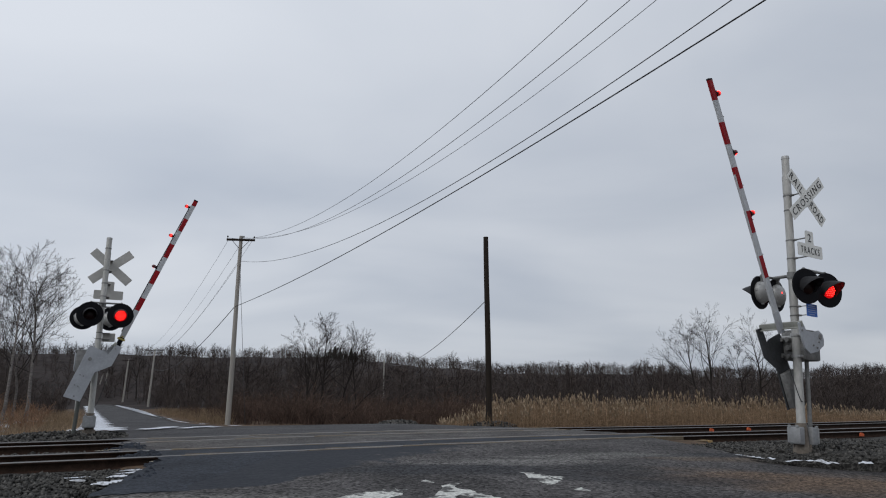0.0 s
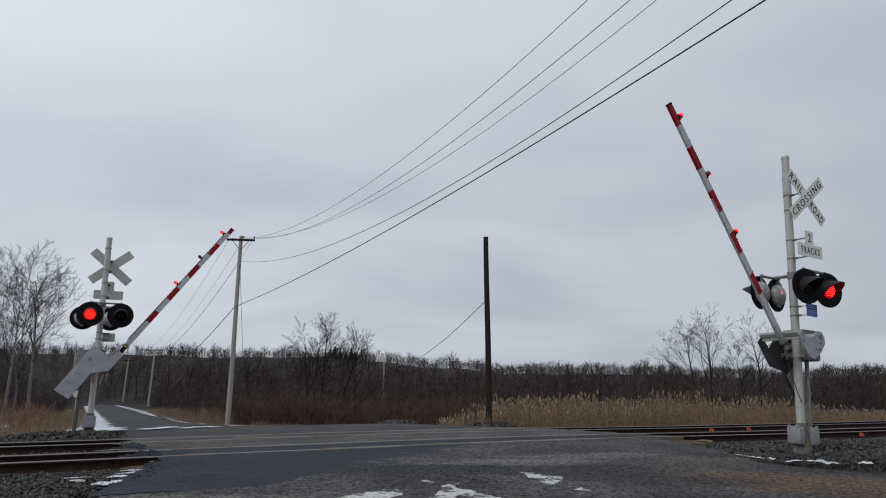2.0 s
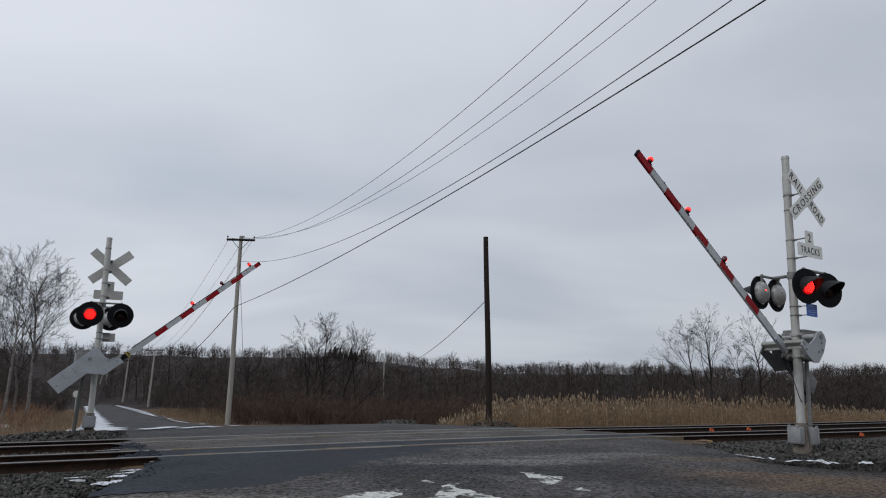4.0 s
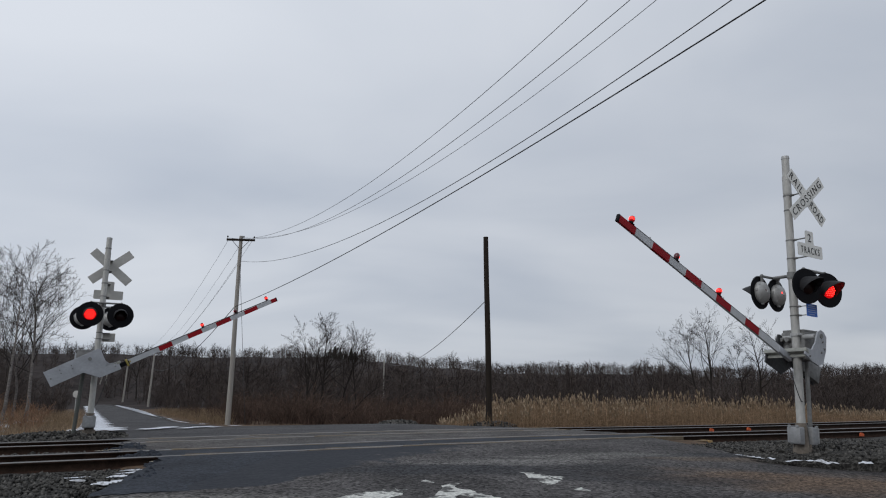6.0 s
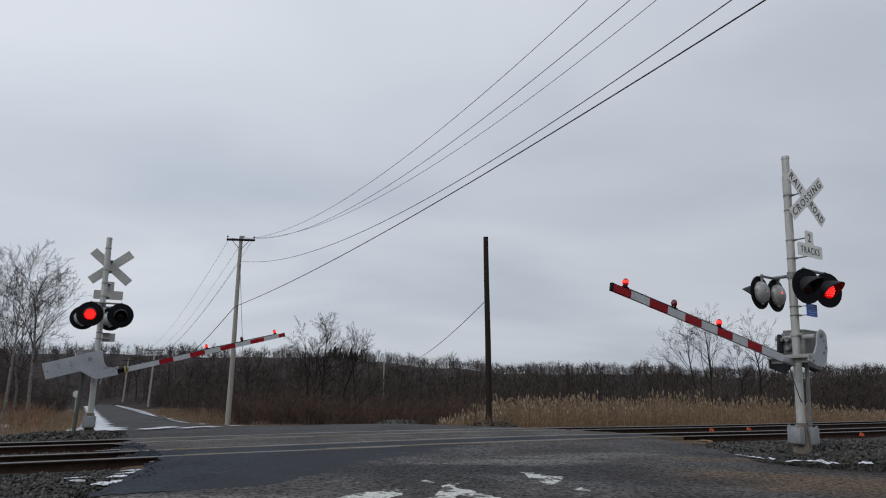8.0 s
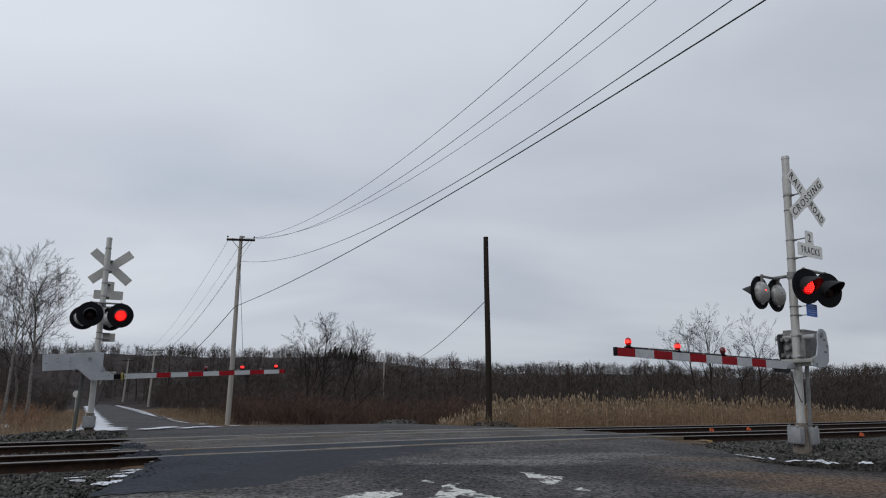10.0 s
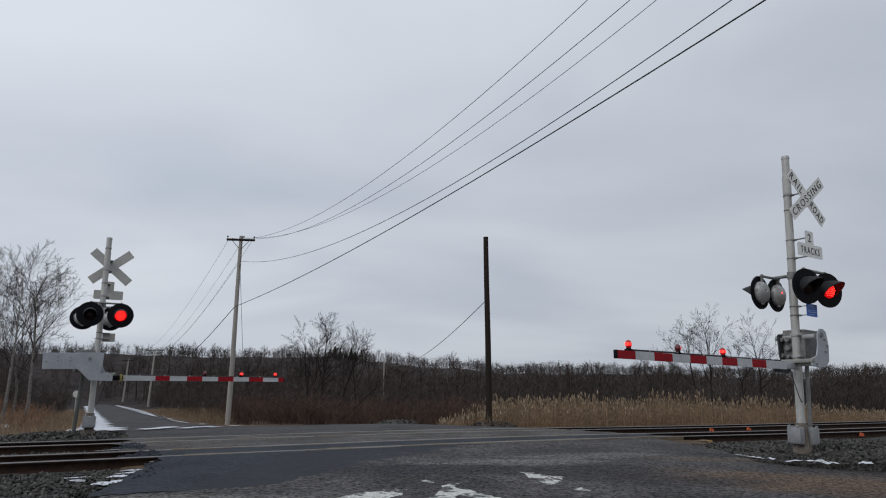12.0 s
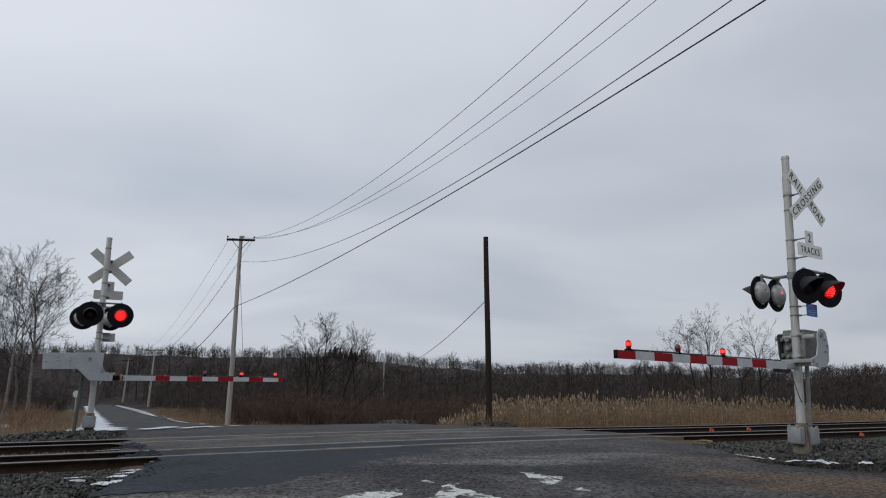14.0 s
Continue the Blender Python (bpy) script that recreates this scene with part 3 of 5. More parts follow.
def band(bm, z, r=0.075):
    add_tube(bm, (0, 0, z - 0.012), (0, 0, z + 0.012), r, sides=20)
    add_box(bm, (0.0, -r - 0.02, z), (0.05, 0.06, 0.03), bevel=0.004)
    add_tube(bm, (-0.05, -r - 0.02, z), (0.05, -r - 0.02, z), 0.008, sides=8)


def led_ball(name, r, mat_lit, mat_dark, parent, centre, face, points=0, label=""):
    """A round lamp insert, glowing on the half that faces `face` (degrees about z from -y), dark on the other."""
    bm = bmesh.new()
    add_ball(bm, (0, 0, 0), r, u=24, v=14, mat=1)
    for f in bm.faces:
        if f.calc_center_median().y < 0:
            f.material_index = 0
    if points:
        step = r * 0.25
        for i in range(-4, 5):
            for j in range(-4, 5):
                x, z = (i + 0.5 * (j % 2)) * step, j * step * 0.87
                q = x * x + z * z
                if q < (r * 0.8) ** 2:
                    add_ball(bm, (x, -math.sqrt(r * r - q), z), r * 0.07, u=6, v=4, mat=2)
    if not points and r > 0.03:
        for k in range(-3, 4):
            a = radians(24 * k)
            for z in (-0.011, 0.0, 0.011):
                add_ball(bm, (r * 0.97 * math.sin(a), -r * 0.97 * math.cos(a), z), 0.0075 - 0.0012 * abs(k), u=6, v=4, mat=2)
        bmesh.ops.scale(bm, vec=(1, 1, 1.28), verts=bm.verts[:])
    if points:
        bmesh.ops.scale(bm, vec=(1, 0.5, 1), verts=bm.verts[:])
    ob = part(name, bm, [mat_lit, mat_dark, M_LED], parent, label)
    ob.matrix_basis = Matrix.Translation(centre) @ Matrix.Rotation(radians(face), 4, "Z")
    ob["face"] = face
    return ob


def signal_head(parent, x, y, z, back, peep=0.05, yaw=0.0):
    head = part("signal_head", add_lathe(bmesh.new(), [(0.0, 0.002), (0.30, 0.002), (0.307, -0.004), (0.307, -0.018), (0.30, -0.02), (0.0, -0.02)], (0, 0, 0)),
                M_BLACK, parent, "round black background plate with a hooded red flasher")
    head.matrix_basis = Matrix.Translation((x, y, z)) @ Matrix.Rotation(radians((180 if back else 0) + yaw), 4, "Z")
    bm = bmesh.new()
    add_lathe(bm, [(0.20, -0.02), (0.205, -0.045), (0.195, -0.075), (0.165, -0.115), (0.11, -0.145), (0.05, -0.157), (0.0, -0.16)], (0, 0, 0))
    add_box(bm, (0.0, 0.05, -0.205), (0.07, 0.04, 0.03), bevel=0.006)
    add_tube(bm, (0.0, 0.15, 0.0), (0.0, 0.175, 0.0), 0.03, 0.02, sides=10)
    for k in range(4):
        a = radians(45 + 90 * k)
        add_tube(bm, (0.185 * math.cos(a), 0.07, 0.185 * math.sin(a)), (0.185 * math.cos(a), 0.10, 0.185 * math.sin(a)), 0.012, sides=6)
    add_box(bm, (0.2, 0.05, 0.03), (0.03, 0.05, 0.06), bevel=0.006)
    part("housing", bm, M_ALUMINIUM, head, "domed grey aluminium lamp housing")
    bm = bmesh.new()
    add_tube(bm, (0, 0.06, 0.17), (0, 0.06, 0.30), 0.026, sides=12)
    add_ball(bm, (0, 0.06, 0.30), 0.038, u=12, v=8)
    part("hanger", bm, M_MECH, head, "cast hanger pipe")
    # hood: an open tapering sleeve over the upper part of the lens
    bm = bmesh.new()
    outer, inner, n = [], [], 22
    for i in range(n + 1):
        a = radians(-28 + 236 * i / n)
        c, s = math.cos(a), math.sin(a)
        ln = 0.045 + 0.275 * max(0.0, (s + 0.30) / 1.30) ** 1.25
        row_o, row_i = [], []
        for k in range(5):
            f = k / 4
            r = 0.165 - 0.018 * f
            row_o.append(bm.verts.new((r * c, -ln * f, r * s - 0.045 * f * f)))
            row_i.append(bm.verts.new(((r - 0.007) * c, -ln * f, (r - 0.007) * s - 0.045 * f * f)))
        outer.append(row_o)
        inner.append(row_i)
    for i in range(n):
        for k in range(4):
            bm.faces.new((outer[i][k], outer[i + 1][k], outer[i + 1][k + 1], outer[i][k + 1]))
            bm.faces.new((inner[i][k + 1], inner[i + 1][k + 1], inner[i + 1][k], inner[i][k]))
        bm.faces.new((outer[i][4], outer[i + 1][4], inner[i + 1][4], inner[i][4]))
    for i in (0, n):
        for k in range(4):
            bm.faces.new((outer[i][k], outer[i][k + 1], inner[i][k + 1], inner[i][k]))
    bmesh.ops.recalc_face_normals(bm, faces=bm.faces[:])
    part("hood", bm, M_HOOD, head, "black metal hood")
    ball = led_ball("lens", 0.15, M_LIT, M_DARK_LENS, head, (0, 0.02, 0), 0, points=1, label="round red flasher lens")
    pip = led_ball("peep_light", 0.017, M_LED, M_DIM_RED, head, (peep, 0.146, 0.03), 180, label="small red peep light")
    return ball, pip


def make_signal(base, lean, turn, mast_top, buck_z, heads_z, tracks_z, ens_z, pivot_x, pivot_z, arm_yaw, reds, lamps, lamp_face, angles, label, boxes, conduit, front_x, back_x, socket, far_plate, clamped, pivot_y, yaws=(0.0, 0.0), sign_x=0.0, notice_x=0.0, hang=(0.0, 0.0)):
    root = base_empty("crossing_signal", Matrix.Translation(base) @ Matrix.Rotation(radians(lean), 4, "Y") @ Matrix.Rotation(radians(turn), 4, "Z"),
                      label, "crossing signal", "pair of crossing signals")
    # mast and its foot
    bm = bmesh.new()
    add_tube(bm, (0, 0, 0.1), (0, 0, mast_top - 0.45), 0.072, 0.068, sides=24)
    add_tube(bm, (0, 0, mast_top - 0.45), (0, 0, mast_top - 0.04), 0.066, sides=24)
    add_tube(bm, (0, 0, mast_top - 0.75), (0, 0, mast_top - 0.40), 0.075, sides=24)
    part("mast", bm, M_MAST, root, "round galvanised steel mast")
    bm = bmesh.new()
    add_tube(bm, (0, 0, mast_top - 0.05), (0, 0, mast_top), 0.072, 0.066, sides=24)
    part("mast_cap", bm, M_ALUMINIUM, root)
    bm = bmesh.new()
    add_tube(bm, (0, 0, -0.3), (0, 0, 0.0), 0.15, sides=20)
    add_tube(bm, (0, 0, -0.02), (0, 0, 0.40), 0.115, 0.092, sides=8)
    for a in range(4):
        x, y = 0.13 * math.cos(radians(45 + 90 * a)), 0.13 * math.sin(radians(45 + 90 * a))
        add_tube(bm, (x, y, -0.01), (x, y, 0.05), 0.014, sides=6)
    part("foundation", bm, M_CONCRETE, root, "rust-stained pedestal base on concrete")
    for bx, by, w, d, out in boxes:
        jb = part("junction_box", add_box(bmesh.new(), (bx, by, 0.19), (w, d, 0.29), bevel=0.02), M_BOX, root, "grey steel junction box with hinged lid")
        o = Vector((bx, by, 0.195)) + Vector((out[0] * (w / 2 + 0.008), out[1] * (d / 2 + 0.008), 0))
        size = (0.025, d + 0.02, 0.26) if out[0] else (w + 0.02, 0.025, 0.26)
        part("lid", add_box(bmesh.new(), o, size, bevel=0.01), M_BOX, jb)
        for k in (-1, 1):
            c = o + Vector((out[1] * k * w * 0.32, out[0] * k * d * 0.32, 0.145))
            part("hinge", add_tube(bmesh.new(), c, c + Vector((out[0] * 0.03, out[1] * 0.03, 0)), 0.024, sides=10), M_BOX, jb)
    bm = bmesh.new()
    cx, cy = conduit
    add_tube(bm, (cx, cy, 0.3), (cx + 0.01, cy, pivot_z - 0.4), 0.035, sides=12)
    part("conduit", bm, M_MECH, root, "galvanised cable conduit")
    bm = bmesh.new()
    last = Vector((-0.28, 0.0, pivot_z - 0.46))
    for k in range(1, 13):
        f = k / 12
        p = Vector((-0.28 + 0.36 * f, -0.08 * math.sin(math.pi * f), pivot_z - 0.46 - 0.75 * math.sin(math.pi * f * 0.75) + 0.1 * f))
        add_tube(bm, last, p, 0.008, sides=6)
        last = p
    part("slack_cable", bm, M_WIRE, root, "thin slack black cable")
    for z in (buck_z + 0.12, buck_z - 0.16, buck_z + 0.42, tracks_z + 0.22, tracks_z - 0.12, ens_z + 0.09, ens_z - 0.07):
        bm = bmesh.new()
        band(bm, z)
        part("clamp_band", bm, M_MECH, root)
    # crossbuck: two lettered boards
    buck = new("crossbuck")
    buck.parent = root
    tagged(buck, label="white crossbuck sign of two lettered boards")
    for z in (buck_z + 0.12, buck_z - 0.16):
        part("bracket", add_box(bmesh.new(), (sign_x / 2, -0.21, z), (0.03 + abs(sign_x), 0.30, 0.02), bevel=0.004), M_MECH, buck)
    tilt = 40.5
    for sgn, y in ((-1, -0.368), (1, -0.376)):
        bm = bmesh.new()
        wedge_sign(bm, 1.22, 0.225, y, (sign_x, buck_z), sgn * tilt, r=0.006)
        part("board", bm, [M_SIGN, M_SIGN_BACK], buck, smooth_faces=False)
    down = Matrix.Translation((sign_x, -0.3705, buck_z)) @ Matrix.Rotation(radians(tilt), 4, "Y")
    up = Matrix.Translation((sign_x, -0.3785, buck_z)) @ Matrix.Rotation(radians(-tilt), 4, "Y")
    letters("RAIL", 0.135, down @ Matrix.Translation((-0.355, 0, 0)), buck, width=0.42)
    letters("ROAD", 0.135, down @ Matrix.Translation((0.355, 0, 0)), buck, width=0.43)
    letters("CROSSING", 0.135, up, buck, width=1.10)
    # number of tracks
    ts = new("tracks_sign")
    ts.parent = root
    tagged(ts, label="white sign giving the number of tracks")
    for z in (tracks_z + 0.22, tracks_z - 0.12):
        part("bracket", add_box(bmesh.new(), (sign_x / 2, -0.21, z), (0.03 + abs(sign_x), 0.30, 0.02), bevel=0.004), M_MECH, ts)
    bm = bmesh.new()
    wedge_sign(bm, 0.70, 0.235, -0.372, (sign_x, tracks_z - 0.03), 0, r=0.03)
    part("plate", bm, [M_SIGN, M_SIGN_BACK], ts, smooth_faces=False)
    bm = bmesh.new()
    wedge_sign(bm, 0.235, 0.26, -0.368, (sign_x, tracks_z + 0.2), 0, r=0.03)
    part("plate", bm, [M_SIGN, M_SIGN_BACK], ts, smooth_faces=False)
    letters("2", 0.15, Matrix.Translation((sign_x, -0.3705, tracks_z + 0.205)), ts)
    letters("TRACKS", 0.125, Matrix.Translation((sign_x, -0.3745, tracks_z - 0.03)), ts, width=0.53)
    # blue notice plate with unreadable lines
    ens = new("notice")
    ens.parent = root
    tagged(ens, label="small blue notice plate on two brackets")
    for z in (ens_z + 0.09, ens_z - 0.07):
        part("bracket", add_box(bmesh.new(), (notice_x / 2, -0.19, z), (0.025 + abs(notice_x), 0.26, 0.012)), M_MECH, ens)
    bm = bmesh.new()
    wedge_sign(bm, 0.30, 0.22, -0.33, (notice_x, ens_z), 0, r=0.015)
    part("notice_plate", bm, [M_BLUE, M_SIGN_BACK], ens, "small blue notice plate", smooth_faces=False)
    for k, (w, z) in enumerate(((0.2, 0.075), (0.24, 0.04), (0.22, 0.0), (0.24, -0.035), (0.16, -0.075))):
        part("bar", add_box(bmesh.new(), (notice_x, -0.3315, ens_z + z), (w, 0.002, 0.014 if k else 0.022)), M_BLUE_BAR, ens)
    # crossarms and flasher heads
    bm = bmesh.new()
    for y, xs in ((-0.46, front_x), (0.39, back_x)):
        add_tube(bm, (min(xs[0], 0), y, heads_z + 0.30), (max(xs[1], 0), y, heads_z + 0.30), 0.024, sides=14)
    add_tube(bm, (0, -0.46, heads_z + 0.30), (0, 0.39, heads_z + 0.30), 0.03, sides=14)
    add_tube(bm, (0, 0, heads_z + 0.24), (0, 0, heads_z + 0.36), 0.085, sides=20)
    add_box(bm, (0.0, -0.10, heads_z + 0.30), (0.10, 0.06, 0.09), bevel=0.01)
    part("crossarm", bm, M_MECH, root, "grey pipe crossarm carrying the flashers")
    lefts, rights = [], []
    for back in (False, True):
        for side in (-1, 1):
            y = 0.45 if back else -0.52
            pair = signal_head(root, (back_x if back else front_x)[(side + 1) // 2], y, heads_z, back, yaw=yaws[1] if back else yaws[0])
            # the lamp to the left as seen by its own traffic flashes with the lamp behind it
            (lefts if side == -1 else rights).extend(pair)
    box_z = pivot_z - hang[1]
    # gate mechanism
    mech = part("gate_mechanism", add_box(bmesh.new(), (0.24, 0.08, box_z - 0.17), (0.44, 0.46, 0.50), bevel=0.035), M_MECH, root, "weathered grey gate mechanism housing")
    bm = bmesh.new()
    add_box(bm, (0.25, 0.08, box_z + 0.095), (0.40, 0.42, 0.05), bevel=0.015)
    for y in (-0.02, 0.18):
        add_box(bm, (0.47, y, box_z + 0.10), (0.03, 0.05, 0.07), bevel=0.006)
    part("lid", bm, M_MECH, mech)
    bm = bmesh.new()
    add_box(bm, (0.475, 0.08, box_z - 0.18), (0.03, 0.38, 0.42), bevel=0.012)
    part("door", bm, M_GREY_PAINT, mech, "pale grey access door")
    for z in (-0.36, 0.02):
        bm = bmesh.new()
        add_tube(bm, (0, 0, box_z + z - 0.025), (0, 0, box_z + z + 0.025), 0.09, sides=20)
        add_box(bm, (0.08, 0.05, box_z + z), (0.12, 0.28, 0.05), bevel=0.01)
        add_box(bm, (-0.02, -0.10, box_z + z), (0.16, 0.03, 0.045), bevel=0.006)
        part("mast_clamp", bm, M_ALUMINIUM, mech)
    bm = bmesh.new()
    add_tube(bm, (0.05, -0.33, box_z - 0.02), (0.05, 0.42, box_z - 0.02), 0.045, sides=16)
    part("shaft", bm, M_ALUMINIUM, mech)
    for y, z, r in ((0.14, -0.02, 0.05), (0.24, -0.02, 0.04), (0.14, -0.17, 0.055), (0.25, -0.30, 0.045), (0.13, -0.32, 0.04)):
        bm = bmesh.new()
        add_tube(bm, (0.03, y, box_z + z - 0.04), (-0.07, y, box_z + z - 0.04), r, r * 0.85, sides=12)
        part("boss", bm, M_MECH, mech)
    # swinging arm with its counterweights
    plate = [(1.25, 0.01), (1.23, -0.38), (0.49, -0.36), (0.21, -0.63), (-0.30, -0.64), (-0.30, -0.47), (0.0, -0.44), (-0.05, -0.36), (-0.06, 0.02), (0.0, 0.05), (0.44, 0.03)]
    bm = bmesh.new()
    tip = -4.75
    add_plate(bm, [(-0.55, ARM_DROP + 0.066), (tip, ARM_DROP + 0.055), (tip, ARM_DROP - 0.055), (-0.55, ARM_DROP - 0.066)], -0.02, 0.02)
    arm = part("gate_arm", bm, M_STRIPE_W, root, "long gate arm striped red and white, with lamps", smooth_faces=False)
    short = [(-0.34, -0.43), (-0.34, -0.55), (-0.10, -0.58), (0.10, -0.56), (0.22, -0.46), (0.26, -0.2), (0.22, 0.04), (0.13, 0.09), (0.03, 0.09), (-0.06, 0.0), (-0.08, -0.2), (-0.16, -0.38)]
    plate_y = 0.52 if clamped else 0.38
    for y, outline in ((-0.33, short), (plate_y, plate)):
        s = 1 if y > 0 else -1
        bm = bmesh.new()
        add_plate(bm, outline, y - 0.014, y + 0.014)
        bmesh.ops.bevel(bm, geom=bm.edges[:], offset=0.004, segments=1, affect="EDGES")
        side = part("side_arm", bm, far_plate if s > 0 else M_GREY_PAINT, arm, "flat grey steel side arm", smooth_faces=False)
        spots = [(0.05 + hang[0] * 0.8, -0.02 + hang[1] * 0.8, 0.045)] + ([(0.66, -0.09, 0.016), (0.66, -0.17, 0.016), (0.92, -0.09, 0.016), (0.92, -0.17, 0.016), (1.16, -0.2, 0.02)] if s > 0 else [(0.12, -0.1, 0.018), (0.12, -0.3, 0.018), (0.19, -0.2, 0.018)])
        for bx, bz, br in spots + [(-0.2, -0.52, 0.018)]:
            bm = bmesh.new()
            add_tube(bm, (bx, y, bz), (bx, y + s * 0.03, bz), br, sides=8)
            o = part("bolt", bm, M_MECH, arm)
    bm = bmesh.new()
    add_box(bm, (0.90, plate_y - 0.07, -0.19), (0.62, 0.10, 0.33), bevel=0.012)
    part("counterweight", bm, M_MECH, arm, "grey slab counterweight")
    bm = bmesh.new()
    add_box(bm, (-0.30, (plate_y - 0.33) / 2, -0.465), (0.10, plate_y + 0.37, 0.065), bevel=0.006)
    add_box(bm, (-0.255, (plate_y - 0.33) / 2, -0.50), (0.02, plate_y + 0.32, 0.11), bevel=0.004)
    part("cross_channel", bm, M_CHANNEL, arm, "pale steel channel joining the side arms")
    bm = bmesh.new()
    add_box(bm, (-0.38, 0, ARM_DROP), (0.38, 0.07, 0.115), bevel=0.01)
    part("arm_socket", bm, socket, arm, "breakaway arm socket")
    if clamped:
        bm = bmesh.new()
        add_box(bm, (-0.52, 0, ARM_DROP), (0.05, 0.09, 0.19), bevel=0.008)
        add_box(bm, (-0.56, 0, ARM_DROP), (0.10, 0.06, 0.05), bevel=0.008)
        part("clamp", bm, M_BRASS, arm, "yellowish clamp")
    for x0, x1 in reds:
        bm = bmesh.new()
        f0, f1 = (abs(x0) / 4.75), (abs(x1) / 4.75)
        add_box(bm, ((x0 + x1) / 2, 0, ARM_DROP), (abs(x1 - x0), 0.046, 2 * (0.0645 - 0.008 * (f0 + f1) / 2)), bevel=0.001)
        part("red_band", bm, M_STRIPE_R, arm, "red reflective band", smooth_faces=False)
    bm = bmesh.new()
    for a, b in zip([-0.7] + [x + 0.05 for x in lamps], [x + 0.05 for x in lamps]):
        add_tube(bm, (a, 0, ARM_DROP + 0.078), (b, 0, ARM_DROP + 0.070), 0.013, sides=6)
    part("lamp_cable", bm, M_WIRE, arm)
    bm = bmesh.new()
    add_box(bm, (tip + 0.012, 0, ARM_DROP), (0.03, 0.052, 0.118), bevel=0.003)
    part("end_cap", bm, M_BLACK, arm, "black end cap")
    for x in np.arange(-0.95, tip + 0.2, -0.62):
        bm = bmesh.new()
        add_box(bm, (x, 0, ARM_DROP + 0.075), (0.02, 0.05, 0.03), bevel=0.003)
        part("cable_clip", bm, M_ALUMINIUM, arm)
    bulbs = []
    for k, x in enumerate(lamps):
        bm = bmesh.new()
        add_box(bm, (x, 0, ARM_DROP + 0.072), (0.11, 0.06, 0.02), bevel=0.005)
        add_tube(bm, (x, 0, ARM_DROP + 0.07), (x, 0, ARM_DROP + 0.10), 0.035, sides=12)
        part("lamp_holder", bm, M_BLACK, arm)
        bulbs.append(led_ball("gate_lamp", 0.046, M_LIT_SMALL, M_LIT_SMALL if k == 2 else M_DIM_RED, arm, (x, 0, ARM_DROP + 0.148), lamp_face, label="round red gate lamp"))
    # the arm hangs off its pivot by this much
    drop = Matrix.Translation((-hang[0], 0, -hang[1]))
    arm.data.transform(drop)
    for child in arm.children:
        child.matrix_basis = drop @ child.matrix_basis
    inverse = root.matrix_world.inverted()
    pivot_world = Vector(base) + Matrix.Rotation(radians(turn), 3, "Z") @ Vector((pivot_x, pivot_y, 0)) + Vector((0, 0, pivot_z))
    rows = []
    for t, a in angles:
        rows.append((t, inverse @ Matrix.Translation(pivot_world) @ Matrix.Rotation(radians(turn + arm_yaw), 4, "Z") @ Matrix.Rotation(radians(a), 4, "Y")))
    arm.matrix_basis = rows[-1][1]
    return dict(root=root, arm=arm, rows=rows, lefts=lefts, rights=rights, bulbs=bulbs)


bpy.context.view_layer.update()
RIGHT_ANGLES = [(0, 71.8), (0.5, 67.3), (1, 63.1), (1.5, 58.9), (2, 54.9), (2.5, 50.9), (3, 46.9), (4.2, 37.4), (5.5, 27.8), (6, 24.3), (6.5, 21.0), (7, 17.8), (7.5, 14.7), (8, 11.7), (9.0, 5.7), (9.7, 2.0), (10.2, 0.65), (10.6, 0.55), (SECONDS, 0.55)]
LEFT_ANGLES = [(0, 68.5), (0.5, 64.5), (1, 61.1), (1.5, 57.5), (2, 54.1), (2.5, 50.6), (3, 46.9), (4.2, 38.6), (5.5, 30.0), (6, 26.8), (6.5, 23.5), (7, 20.7), (7.5, 17.8), (8, 14.8), (9.0, 8.8), (10.0, 2.9), (10.3, 1.5), (10.7, 0.3), (11.0, 0.1), (SECONDS, 0.1)]
signal_right = make_signal((6.17, 12.1, 0.13), 3.0, 29, 5.27, 4.37, 2.69, 3.42, 2.33, 0.05, 1.90, 5,
                           [(-4.75, -4.36), (-3.96, -3.56), (-3.15, -2.76), (-2.36, -1.97), (-1.56, -1.17)], (-2.30, -3.40, -4.47), -63,
                           RIGHT_ANGLES, "grey crossing signal with crossbuck, red flashers and swinging gate", [(-0.165, -0.02, 0.13, 0.22, (-1, 0)), (0.175, -0.02, 0.15, 0.24, (1, 0))], (0.25, 0.0), (-0.38, 0.21), (-0.32, 0.14), M_GREY_PAINT, M_DARK_STEEL, False, -0.15, (-12.0, 7.0))
signal_left = make_signal((-8.74, 17.3, 0.20), 0.0, 209, 4.87, 4.16, 2.80, 3.44, 2.30, 0.16, 1.695, 0,
                          [(-4.75, -4.57), (-4.14, -3.75), (-3.33, -2.92), (-2.51, -2.12), (-1.69, -1.34)], (-2.58, -3.54, -4.48), 180,
                          LEFT_ANGLES, "grey crossing signal seen from behind, beyond the tracks", [(0.02, 0.14, 0.27, 0.16, (0, 1))], (0.02, -0.12), (-0.25, 0.40), (-0.42, 0.27), M_BLACK, M_GREY_PAINT, True, 0.0, (0.0, 0.0), -0.13, -0.24, (0.24, -0.115))


